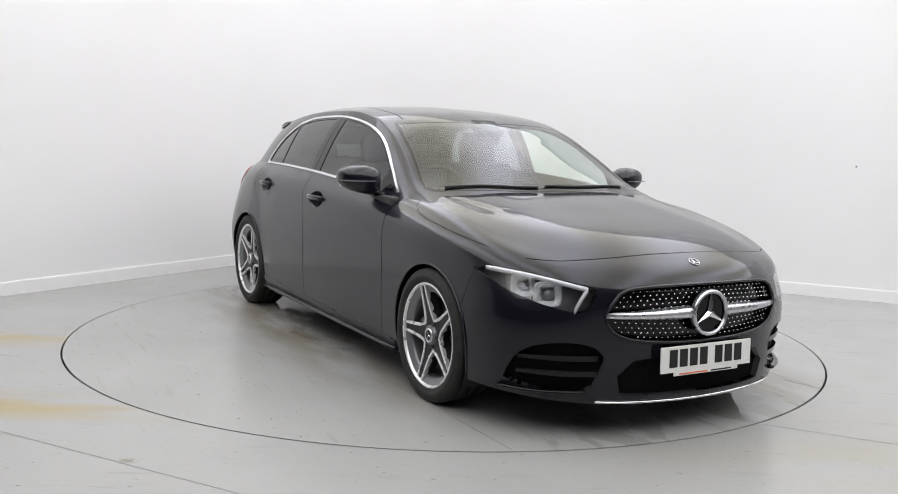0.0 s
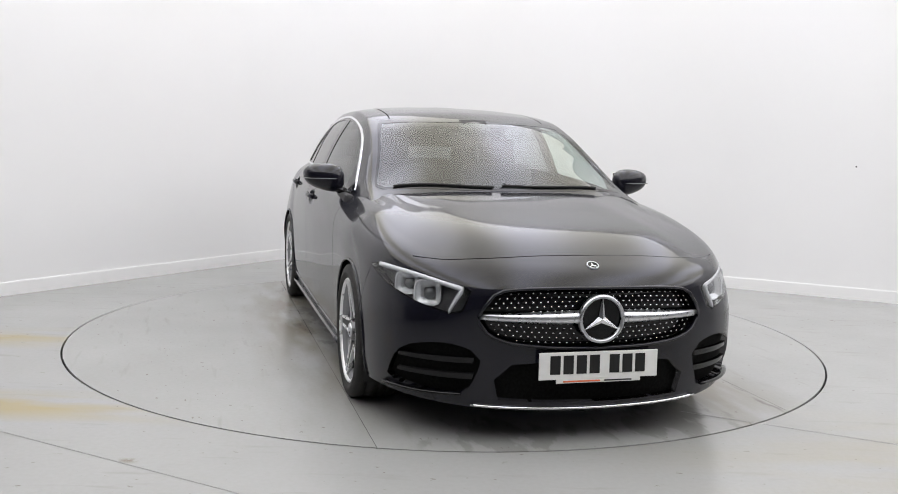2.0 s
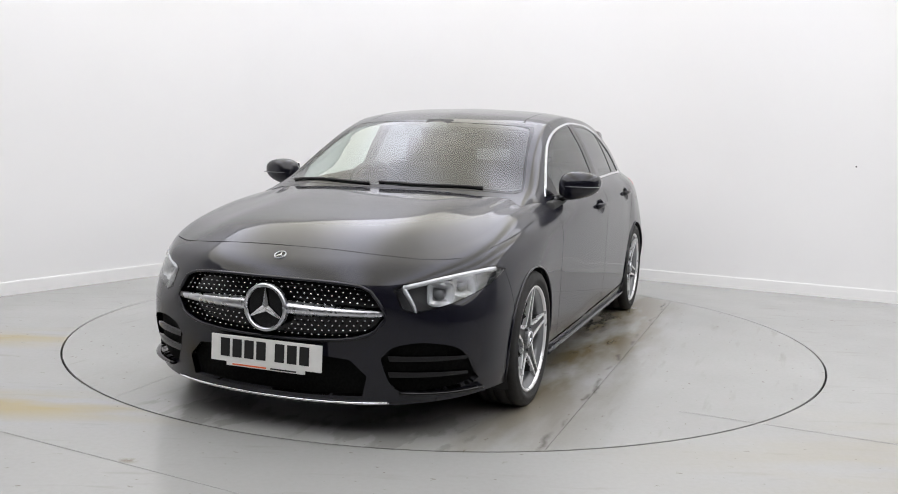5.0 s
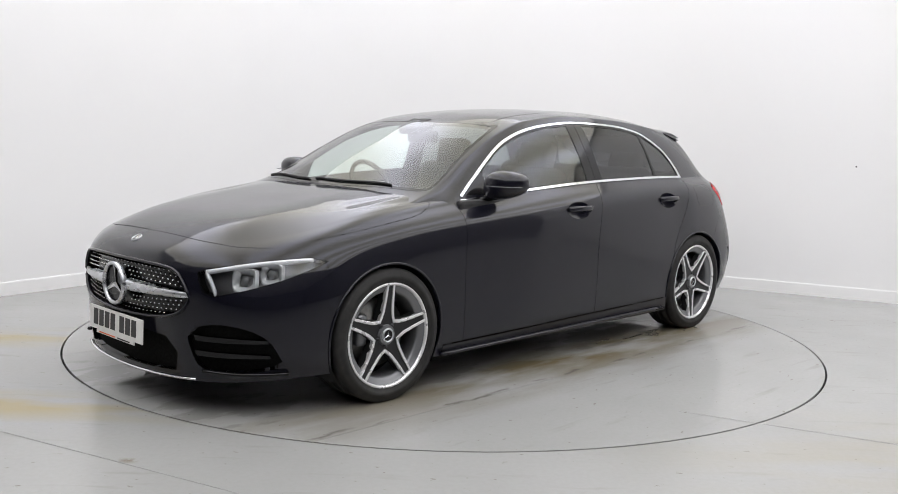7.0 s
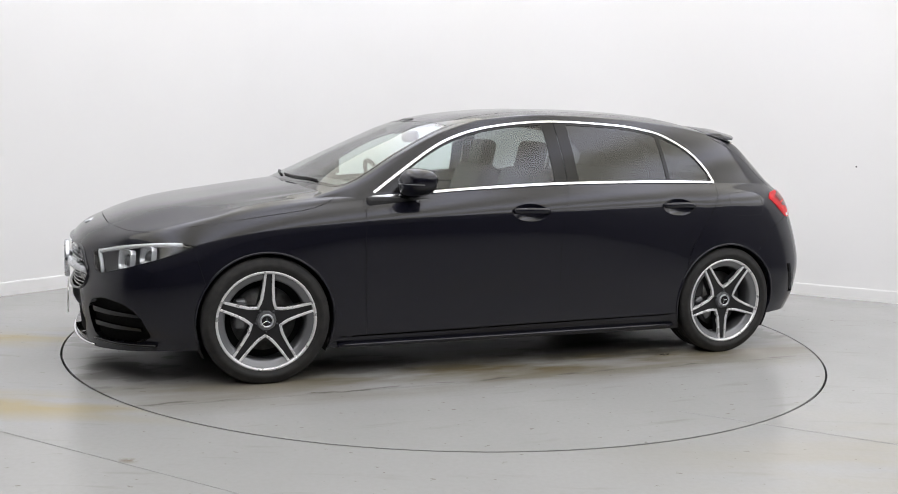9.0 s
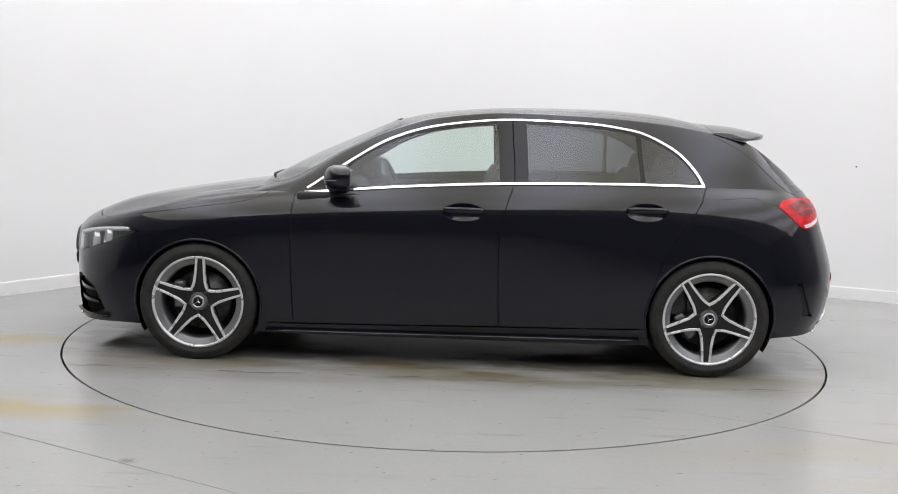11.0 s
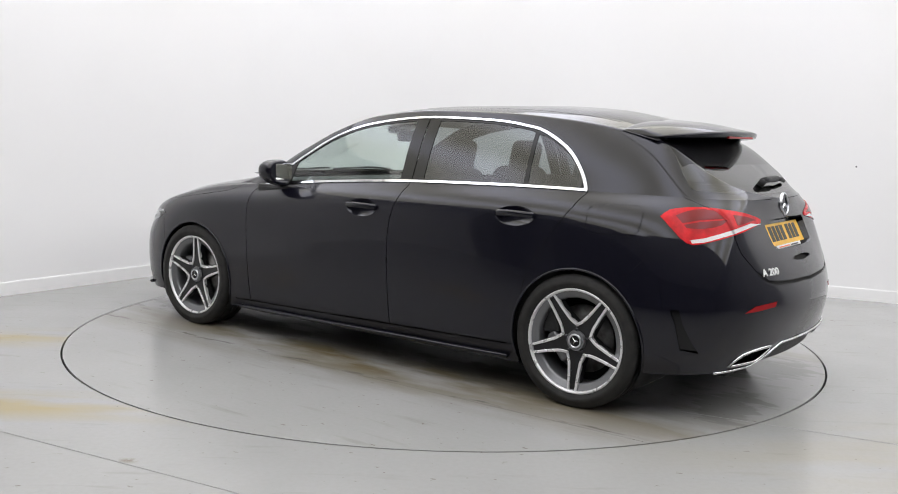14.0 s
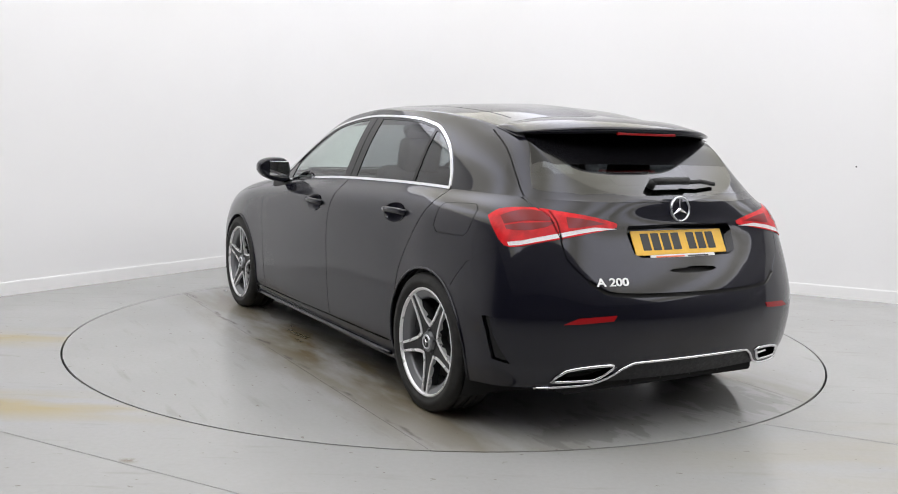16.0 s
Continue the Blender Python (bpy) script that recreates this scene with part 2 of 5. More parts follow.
def build_room():
    line = wall_line()
    bm = bmesh.new()
    strip_solid(bm, line, -0.1, ROOM_H, -0.2, 0.0)
    finish(bm, "wall_back", WALL, label="plain white painted studio wall with a coved corner", kind="structure", smooth=False)
    bm = bmesh.new()
    strip_solid(bm, line, 0.0, 0.092, 0.0, 0.014)
    strip_solid(bm, line, 0.092, 0.098, 0.0, 0.009)
    finish(bm, "baseboard", SKIRT, label="white painted skirting board along the wall", kind="structure", smooth=False)
    a, b = line[0], line[-1]
    # the sides and the end behind the camera close the hall
    p = [a, Vector((a.x - 0.4, -11.0)), Vector((b.x + 0.4, -11.0)), b]
    for name, q0, q1 in (("wall_west", p[1], p[0]), ("wall_south", p[2], p[1]), ("wall_east", p[3], p[2])):
        bm = bmesh.new()
        strip_solid(bm, [q0, q1], -0.1, ROOM_H, -0.2, 0.0)
        finish(bm, name, HALL_WALL, label="dim grey hall wall behind the camera", kind="structure", smooth=False)
    # dark roller door in the west wall
    base = new("roller_door")
    d = (p[0] - p[1]).normalized()
    c = p[1] + d * 4.3
    base.matrix_world = Matrix.Translation((c.x, c.y, 0)) @ Matrix.Rotation(math.atan2(d.y, d.x), 4, "Z")
    tagged(base, "dark closed roller door in the hall wall", "roller door", kind="structure")
    for k in range(20):
        bm = bmesh.new()
        box(bm, (0, -0.03, 0.08 + 0.15 * k), (5.0, 0.04, 0.146), bevel=0.01)
        part("slat", bm, DOOR_DARK, base, smooth=False)
    bm = bmesh.new()
    box(bm, (0, -3.0, ROOM_H + 0.1), (24, 18, 0.2))
    finish(bm, "ceiling", CEILING, label="pale grey ceiling of the studio hall", kind="structure", smooth=False)
    # floor sheet with the round opening for the table
    bm = bmesh.new()
    n = 128
    ring = [[bm.verts.new((r * math.cos(2 * math.pi * k / n), r * math.sin(2 * math.pi * k / n), z)) for k in range(n)]
            for r, z in ((R_TABLE + 0.006, -0.05), (R_TABLE + 0.006, -0.002), (R_TABLE + 0.008, 0.0), (4.0, 0.0), (20.0, 0.0))]
    for a, b in zip(ring, ring[1:]):
        for k in range(n):
            bm.faces.new((a[k], b[k], b[(k + 1) % n], a[(k + 1) % n]))
    bmesh.ops.recalc_face_normals(bm, faces=bm.faces)
    finish(bm, "floor", FLOOR, label="worn grey painted concrete floor with faint joints", kind="structure", smooth=False)
    for (ax, ay), (bx, by) in (((-4.2, -0.90), (1.6, -3.95)), ((1.10, -1.60), (5.2, -3.55))):
        a, b = Vector((ax, ay, 0)), Vector((bx, by, 0))
        d = (b - a).normalized()
        s_ = Vector((-d.y, d.x, 0)) * 0.0022
        bm = bmesh.new()
        lo = [bm.verts.new(q + Vector((0, 0, 0.0006))) for q in (a - s_, b - s_, b + s_, a + s_)]
        hi = [bm.verts.new(q + Vector((0, 0, 0.0016))) for q in (a - s_ * 0.6, b - s_ * 0.6, b + s_ * 0.6, a + s_ * 0.6)]
        bm.faces.new(hi)
        for k in range(4):
            bm.faces.new((lo[k], lo[(k + 1) % 4], hi[(k + 1) % 4], hi[k]))
        finish(bm, "floor_joint", JOINT, label="grey sealant line in the floor", kind="structure", smooth=False)
    bm = bmesh.new()
    lathe(bm, [(0.0005, 0.004), (0.005, 0.003), (0.006, 0.0), (0.006, -0.004)], 12, "z")
    bm.transform(Matrix.Translation((3.275, 1.758, 1.080)) @ Vector((R_DIR.y, -R_DIR.x, 0)).to_track_quat("Z", "Y").to_matrix().to_4x4())
    finish(bm, "wall_mark", BLACK_TRIM, label="small dark mark on the white wall", kind="structure")
    bm = bmesh.new()
    lathe(bm, [(0.01, -0.05), (R_TABLE + 0.02, -0.05)], 64, "z")
    finish(bm, "table_pit", UNDER, label="dark pit under the turntable", kind="structure", smooth=False)


def build_table():
    """A steel rim with three deck plates, parted by narrow joints."""
    bm = bmesh.new()
    r = R_TABLE - 0.005
    lathe(bm, [(0.002, -0.012), (r, -0.012), (r, -0.045), (0.002, -0.045)], 128, "z")
    bmesh.ops.recalc_face_normals(bm, faces=bm.faces)
    ob = tagged(finish(bm, "turntable", UNDER, smooth=False), "large flush round turntable with worn grey deck plates", "turntable")
    cuts = [-r, -0.84, 1.16, r]
    for lo, hi in zip(cuts, cuts[1:]):
        lo, hi = max(lo + 0.0012, -r), min(hi - 0.0012, r)
        a0, a1 = math.asin(lo / r), math.asin(hi / r)
        right = [(r * math.cos(a), r * math.sin(a)) for a in np.linspace(a0, a1, 64)]
        pts = right + [(-x, y) for x, y in right[::-1]]
        clean = [p for i, p in enumerate(pts) if (Vector(p) - Vector(pts[i - 1])).length > 1e-4]
        bm = bmesh.new()
        prism(bm, clean, -0.011, 0.0, lambda u, v, h: (u, v, h))
        bmesh.ops.recalc_face_normals(bm, faces=bm.faces)
        part("deck_plate", bm, TABLE, ob, smooth=False)
    return ob


# ---- ceiling light ----
def glow_cloth():
    """White stretched cloth lit from behind by rows of tubes, softly striped."""
    m = mat("luminous_cloth", (0.8, 0.8, 0.8), 0.9, spec=0.1, emit=1.0, emit_col=COOL)
    nt = m.node_tree
    b = nt.nodes["Principled BSDF"]
    tc = nt.nodes.new("ShaderNodeTexCoord")
    wave = nt.nodes.new("ShaderNodeTexWave")
    wave.wave_profile, wave.bands_direction = "SIN", "X"
    wave.inputs["Scale"].default_value = 0.314 / STRIPE
    wave.inputs["Distortion"].default_value = 0.8
    wave.inputs["Detail"].default_value = 0.0
    wave.inputs["Detail Scale"].default_value = 0.5
    wave.inputs["Phase Offset"].default_value = 0.2
    nt.links.new(tc.outputs["Object"], wave.inputs["Vector"])
    col = nt.nodes.new("ShaderNodeMix")
    col.data_type = "RGBA"
    nt.links.new(wave.outputs["Fac"], col.inputs[0])
    col.inputs[6].default_value, col.inputs[7].default_value = (*WARM, 1), (*COOL, 1)
    nt.links.new(col.outputs[2], b.inputs["Emission Color"])
    r = nt.nodes.new("ShaderNodeMapRange")
    r.inputs["To Min"].default_value, r.inputs["To Max"].default_value = GLOW * 0.68, GLOW * 1.32
    nt.links.new(wave.outputs["Fac"], r.inputs["Value"])
    nt.links.new(r.outputs[0], b.inputs["Emission Strength"])
    return m


def luminous_ceiling():
    """One stretched cloth with its rim, fitted to the bend of the back walls."""
    line = wall_line()[1:]
    def inset(d):
        out = []
        for i, p in enumerate(line):
            q = (line[min(i + 1, len(line) - 1)] - line[max(i - 1, 0)]).normalized()
            out.append(p + Vector((q.y, -q.x)) * d)
        return [(p.x, p.y) for p in out] + [(out[-1].x, -5.6), (out[0].x, -5.6)]
    base = new("ceiling_light")
    base.matrix_world = pose(0, 0, ROOM_H - 0.06)
    tagged(base, "wide luminous stretched white cloth under the ceiling", "ceiling light")
    for name, d, z0, z1, material in (("housing", 0.03, 0.0, 0.06, WALL), ("diffuser", 0.06, -0.012, -0.001, glow_cloth())):
        bm = bmesh.new()
        prism(bm, inset(d), z0, z1, lambda u, v, h: (u, v, h))
        bmesh.ops.recalc_face_normals(bm, faces=bm.faces)
        part(name, bm, material, base, smooth=False)


DOOR_DARK = vary(mat("door_slat", (0.03, 0.03, 0.032), 0.5), 6, (0.02, 0.02, 0.022), (0.04, 0.04, 0.042))
JOINT = mat("joint_sealant", (0.26, 0.26, 0.255), 0.5)
SKIRT = vary(mat("skirting_paint", (0.84, 0.84, 0.84), 0.4), 3, 0.35, 0.5, "Roughness")
HALL_WALL = vary(mat("hall_wall", (0.16, 0.16, 0.17), 0.8), 0.5, (0.13, 0.13, 0.14), (0.19, 0.19, 0.20))
CEILING = vary(mat("ceiling_paint", (0.72, 0.72, 0.72), 0.8), 0.8, (0.66, 0.66, 0.66), (0.76, 0.76, 0.76))
build_room()
table = build_table()
luminous_ceiling()


# ---- the car: x forward, y to its left, z up, origin on the ground between the axles ----
# hoops run from the nose round the side to the tail; columns: x, y, z
def hoop(xs, ys, zs):
    return np.stack([xs, ys, zs], 1)


SX = [2.25, 2.225, 2.15, 2.0, 1.75, 1.364, 0.9, 0.3, -0.25, -0.8, -1.1, -1.364, -1.7, -1.925, -2.07, -2.155, -2.18]
SY = [0, 0.30, 0.53, 0.742, 0.858, 0.886, 0.885, 0.893, 0.895, 0.893, 0.89, 0.895, 0.882, 0.815, 0.625, 0.31, 0]
HOOPS = [
    hoop([2.225, 2.20, 2.125, 1.975, 1.745, 1.364, 0.9, 0.3, -0.25, -0.8, -1.1, -1.364, -1.69, -1.89, -2.015, -2.09, -2.11],
         [0, 0.30, 0.525, 0.72, 0.838, 0.848, 0.845, 0.85, 0.85, 0.85, 0.85, 0.85, 0.845, 0.78, 0.60, 0.30, 0],
         [0.14, 0.143, 0.15, 0.165, 0.18, 0.165, 0.155, 0.155, 0.155, 0.155, 0.16, 0.17, 0.215, 0.23, 0.24, 0.25, 0.25]),
    hoop([2.24, 2.215, 2.14, 1.99, 1.75, 1.364, 0.9, 0.3, -0.25, -0.8, -1.1, -1.364, -1.7, -1.918, -2.06, -2.14, -2.165],
         [0, 0.30, 0.535, 0.748, 0.858, 0.878, 0.872, 0.88, 0.88, 0.88, 0.878, 0.882, 0.874, 0.808, 0.622, 0.31, 0],
         [0.29, 0.29, 0.29, 0.30, 0.30, 0.30, 0.28, 0.28, 0.28, 0.28, 0.29, 0.30, 0.33, 0.35, 0.36, 0.36, 0.36]),
    hoop(SX, SY, [0.47, 0.47, 0.48, 0.50, 0.53, 0.55, 0.55, 0.55, 0.55, 0.55, 0.55, 0.55, 0.55, 0.56, 0.57, 0.57, 0.57]),
    hoop([2.26, 2.23, 2.15, 1.99, 1.75, 1.364, 0.9, 0.3, -0.25, -0.8, -1.1, -1.364, -1.7, -1.885, -1.99, -2.025, -2.035],
         [0, 0.30, 0.515, 0.705, 0.822, 0.868, 0.878, 0.888, 0.888, 0.874, 0.862, 0.855, 0.81, 0.73, 0.57, 0.29, 0],
         [0.585, 0.588, 0.595, 0.617, 0.677, 0.755, 0.80, 0.83, 0.85, 0.87, 0.875, 0.88, 0.88, 0.875, 0.87, 0.86, 0.86]),
    hoop([2.235, 2.205, 2.12, 1.98, 1.72, 1.364, 0.9, 0.3, -0.25, -0.8, -1.1, -1.364, -1.7, -1.855, -1.945, -1.99, -2.003],
         [0, 0.30, 0.50, 0.665, 0.775, 0.795, 0.785, 0.80, 0.80, 0.78, 0.765, 0.745, 0.69, 0.61, 0.46, 0.24, 0],
         [0.66, 0.664, 0.676, 0.704, 0.768, 0.842, 0.90, 0.953, 0.985, 1.0, 1.003, 1.003, 1.0, 0.995, 0.99, 0.985, 0.985]),
]
# the bonnet goes on from the nose and the wing crest to the foot of the windscreen
BONNET = [
    hoop([2.15, 2.12, 2.04, 1.90, 1.66, 1.35, 0.93], [0, 0.28, 0.46, 0.60, 0.70, 0.735, 0.75], [0.731, 0.735, 0.744, 0.763, 0.812, 0.874, 0.918]),
    hoop([1.90, 1.88, 1.82, 1.70, 1.50, 1.25, 0.95], [0, 0.25, 0.42, 0.53, 0.62, 0.67, 0.72], [0.828, 0.83, 0.834, 0.842, 0.866, 0.902, 0.928]),
    hoop([1.50, 1.48, 1.45, 1.37, 1.24, 1.12, 0.94], [0, 0.22, 0.38, 0.50, 0.59, 0.65, 0.71], [0.902, 0.903, 0.904, 0.904, 0.912, 0.926, 0.935]),
    hoop([1.12, 1.11, 1.09, 1.05, 1.02, 0.98, 0.90], [0, 0.22, 0.38, 0.50, 0.60, 0.66, 0.70], [0.96, 0.96, 0.958, 0.954, 0.95, 0.945, 0.94]),
]


MIRROR = np.array((1.0, -1.0, 1.0))
HOOPS_X = np.stack([np.vstack([h[1] * MIRROR, h, h[-2] * MIRROR]) for h in HOOPS])
BONNET_X = np.stack([np.vstack([h[1] * MIRROR, h, 2 * h[-1] - h[-2]]) for h in BONNET])


def across(hoops, u):
    """The points of all hoops at u, at once."""
    i = int(min(max(math.floor(u), 0), hoops.shape[1] - 4))
    return np.einsum("k,hkc->hc", weights(u - i), hoops[:, i:i + 4])


def side_point(u, v):
    """Lower body: u 0..16 round the hoops, v 0..4 upwards."""
    col = across(HOOPS_X, u)
    if u <= 6:
        last = across(BONNET_X[:1], u)
    else:
        last = (col[-1] + (col[-1] - col[-2]) * 0.5 + np.array((0, -0.02, 0.0)))[None]
    return spline(np.concatenate([col, last]), v)


def bonnet_point(u, v):
    return spline(np.concatenate([across(HOOPS_X[3:], u), across(BONNET_X, u)]), v + 1)


CANT_X = [-2.003, -1.90, -1.80, -1.60, -1.40, -1.10, -0.75, -0.30, 0.10, 0.36, 0.62, 0.90, 1.15]
CANT_Y = [0.10, 0.40, 0.50, 0.545, 0.56, 0.572, 0.582, 0.588, 0.595, 0.612, 0.648, 0.70, 0.73]
CANT_Z = [0.985, 1.045, 1.112, 1.243, 1.295, 1.338, 1.364, 1.374, 1.338, 1.262, 1.135, 0.976, 0.895]
TOP_Z = [0.985, 1.056, 1.126, 1.268, 1.354, 1.405, 1.421, 1.414, 1.381, 1.327, 1.220, 1.092, 0.948]


BELT = np.array([spline(HOOPS[4], k) for k in np.linspace(6, 16, 120)])


def belt_at(x):
    """Width and height of the belt line at x."""
    pts = BELT
    if x > pts[0, 0]:
        return 0.785 - (x - 0.9) * 0.1, 0.90 - min(0.03, (x - 0.9) * 0.3)
    k = len(pts) - 1 - int(np.searchsorted(pts[::-1, 0], x))
    k = min(max(k, 0), len(pts) - 2)
    t = (x - pts[k, 0]) / (pts[k + 1, 0] - pts[k, 0])
    t = min(max(t, 0), 1)
    q = pts[k] * (1 - t) + pts[k + 1] * t
    return q[1], q[2]


def upper_section(x):
    by, bz = belt_at(x)
    cy, cz, tz = curve_at(CANT_X, CANT_Y, x), curve_at(CANT_X, CANT_Z, x), curve_at(CANT_X, TOP_Z, x)
    belt, cant, top = np.array((by, bz)), np.array((min(cy, by), max(cz, bz))), np.array((0.0, tz))
    cant[1] = min(cant[1], tz)
    mid = (belt + cant) / 2 + np.array((0.014, 0.006)) * min(1, max(0, (cant[1] - bz) / 0.3))
    roof = np.array((cant[0] * 0.55, cant[1] + (tz - cant[1]) * 0.72))
    return [belt, mid, cant + (mid - cant) * 0.16, cant + (roof - cant) * 0.16, roof, top]


SECTIONS = np.array([upper_section(1.16 - 3.173 * k / 900) for k in range(901)])


def upper_point(u, v):
    """Upper body: u 0..1 from the windscreen's foot to the tail, v 0..5 from the belt to the middle."""
    x = 1.15 - 3.153 * u
    k = min(max((1.16 - x) / 3.173 * 900, 0), 899.999)
    i = int(k)
    y, z = spline(SECTIONS[i] + (SECTIONS[i + 1] - SECTIONS[i]) * (k - i), v)
    return np.array((x, max(y, 0.0), z))


class Patch:
    """A flat sheet of parameters that is cut along outlines and then laid on a body surface."""

    def __init__(self, fn, us, vs):
        self.fn, self.us, self.vs = fn, us, vs
        bm = bmesh.new()
        rows = [[bm.verts.new((u, v, 0)) for v in vs] for u in us]
        for i in range(len(us) - 1):
            for j in range(len(vs) - 1):
                bm.faces.new((rows[i][j], rows[i + 1][j], rows[i + 1][j + 1], rows[i][j + 1]))
        self.bm = bm
        self.tu, self.tv = np.linspace(us[0], us[-1], 180), np.linspace(vs[0], vs[-1], 50)
        self.table = np.array([[fn(u, v) for v in self.tv] for u in self.tu])
        self.rules = []
        self.cache = {}

    def uv(self, p, axes=(0, 1, 2), near=None):
        """The parameters of the surface point that shows at p in the given axes."""
        d = sum((self.table[:, :, a] - q) ** 2 for a, q in zip(axes, p))
        if near is not None:
            d = d + np.where(near(self.table), 0, 100)
        i, j = np.unravel_index(np.argmin(d), d.shape)
        u, v = self.tu[i], self.tv[j]
        p = np.asarray(p, float)
        ax = list(axes)
        du, dv = self.tu[1] - self.tu[0], self.tv[1] - self.tv[0]
        for _ in range(3):
            c = self.fn(u, v)[ax]
            jac = np.stack([(self.fn(u + du * 0.3, v)[ax] - c) / (du * 0.3), (self.fn(u, v + dv * 0.3)[ax] - c) / (dv * 0.3)], 1)
            s = np.linalg.lstsq(jac, p - c, rcond=None)[0]
            u, v = u + np.clip(s[0], -du, du), v + np.clip(s[1], -dv, dv)
        return float(u), float(v)

    def outline(self, pts, axes=(0, 1, 2), near=None):
        return [self.uv(p, axes, near) for p in pts]

    def cut(self, name, poly):
        """Cuts the sheet along a closed outline in u, v; faces inside belong to name (later rules win)."""
        bm = self.bm
        n = len(poly)
        box_lo = [min(p[k] for p in poly) - 1e-4 for k in (0, 1)]
        box_hi = [max(p[k] for p in poly) + 1e-4 for k in (0, 1)]

        def reach(f):
            xs = [v.co.x for v in f.verts]
            ys = [v.co.y for v in f.verts]
            return min(xs), max(xs), min(ys), max(ys)

        near = {}
        for f in bm.faces:
            r = reach(f)
            if r[1] >= box_lo[0] and r[0] <= box_hi[0] and r[3] >= box_lo[1] and r[2] <= box_hi[1]:
                near[f] = r
        for k in range(n):
            a, b = Vector((*poly[k], 0)), Vector((*poly[(k + 1) % n], 0))
            if (b - a).length < 1e-6:
                continue
            x0, x1, y0, y1 = min(a.x, b.x) - 1e-4, max(a.x, b.x) + 1e-4, min(a.y, b.y) - 1e-4, max(a.y, b.y) + 1e-4
            fs = [f for f, r in near.items() if r[1] >= x0 and r[0] <= x1 and r[3] >= y0 and r[2] <= y1]
            if fs:
                es = list({e for f in fs for e in f.edges})
                vv = list({v for f in fs for v in f.verts})
                for f in fs:
                    del near[f]
                r = bmesh.ops.bisect_plane(bm, geom=vv + es + fs, plane_co=a, plane_no=Vector((-(b - a).y, (b - a).x, 0)), dist=1e-5)
                for v in [g for g in r["geom"] if isinstance(g, bmesh.types.BMVert)] + vv:
                    for f in v.link_faces:
                        if f not in near:
                            near[f] = reach(f)
        self.rules.append((name, np.array(poly)))

    def sort(self, default):
        """Gives every face the name of the last outline that holds it."""
        cs = np.array([f.calc_center_median()[:2] for f in self.bm.faces])
        names = np.array([default] * len(cs), dtype=object)
        for name, poly in self.rules:
            inside = np.zeros(len(cs), bool)
            j = len(poly) - 1
            for i in range(len(poly)):
                (xi, yi), (xj, yj) = poly[i], poly[j]
                if yi != yj:
                    hit = ((yi > cs[:, 1]) != (yj > cs[:, 1])) & (cs[:, 0] < (xj - xi) * (cs[:, 1] - yi) / (yj - yi) + xi)
                    inside ^= hit
                j = i
            names[inside] = name
        self.groups = {}
        for f, nm in zip(self.bm.faces, names):
            self.groups.setdefault(nm, []).append(f)

    def frame_at(self, u, v):
        key = (round(u, 6), round(v, 6))
        if key not in self.cache:
            e = 2e-3 * (self.us[-1] - self.us[0])
            g = 1e-3 * (self.vs[-1] - self.vs[0])
            p = self.fn(u, v)
            n = np.cross(self.fn(u + e, v) - self.fn(u - e, v), self.fn(u, v + g) - self.fn(u, v - g))
            if abs(p[1]) < 2e-4:
                n[1] = 0
                p = np.array((p[0], 0.0, p[2]))
            ln = np.linalg.norm(n)
            n = n / ln if ln > 1e-12 else np.array((0.0, 0.0, 1.0))
            if n @ np.array((p[0] * 0.15, p[1], p[2] - 0.45)) < 0:
                n = -n
            self.cache[key] = (p, n)
        return self.cache[key]


def skin(pieces, sides=(1,), offset=0.0, edge=0.012, bowl=None):
    """Mesh data of named groups of patches laid on the body, with rims turned inwards. pieces: (patch, name) pairs."""
    verts, norms, faces = [], [], []
    for s in sides:
        for patch, name in pieces:
            fs = patch.groups.get(name, [])
            ids, count = {}, {}
            for f in fs:
                for e in f.edges:
                    count[e] = count.get(e, 0) + 1
            for f in fs:
                idx = []
                for v in f.verts:
                    if v not in ids:
                        p, n = patch.frame_at(v.co.x, v.co.y)
                        d = offset + (bowl(p) if bowl else 0.0)
                        q = p + n * d
                        ids[v] = len(verts)
                        verts.append((q[0], q[1] * s, q[2]))
                        norms.append((n[0], n[1] * s, n[2]))
                    idx.append(ids[v])
                ring = np.array([verts[i] for i in idx])
                nf = np.cross(ring, np.roll(ring, -1, 0)).sum(0)
                if nf @ np.array([norms[i] for i in idx]).sum(0) < 0:
                    idx = idx[::-1]
                faces.append(tuple(idx))
            if edge:
                for e, k in count.items():
                    if k != 1:
                        continue
                    a, b = ids[e.verts[0]], ids[e.verts[1]]
                    if abs(verts[a][1]) < 1e-3 and abs(verts[b][1]) < 1e-3:
                        continue
                    base = len(verts)
                    for i in (a, b):
                        p, n = np.array(verts[i]), np.array(norms[i])
                        t = np.array(verts[b]) - np.array(verts[a])
                        w = np.cross(t, n)
                        w = w / (np.linalg.norm(w) + 1e-12)
                        # round the rim over slightly
                        verts.append(tuple(p - n * 0.0012))
                        norms.append(tuple(n * 0.7 + w * 0.0 + n * 0.0))
                        verts.append(tuple(p - n * edge))
                        norms.append(tuple(n))
                    faces.append((a, b, base + 2, base))
                    faces.append((base, base + 2, base + 3, base + 1))
    return verts, norms, faces


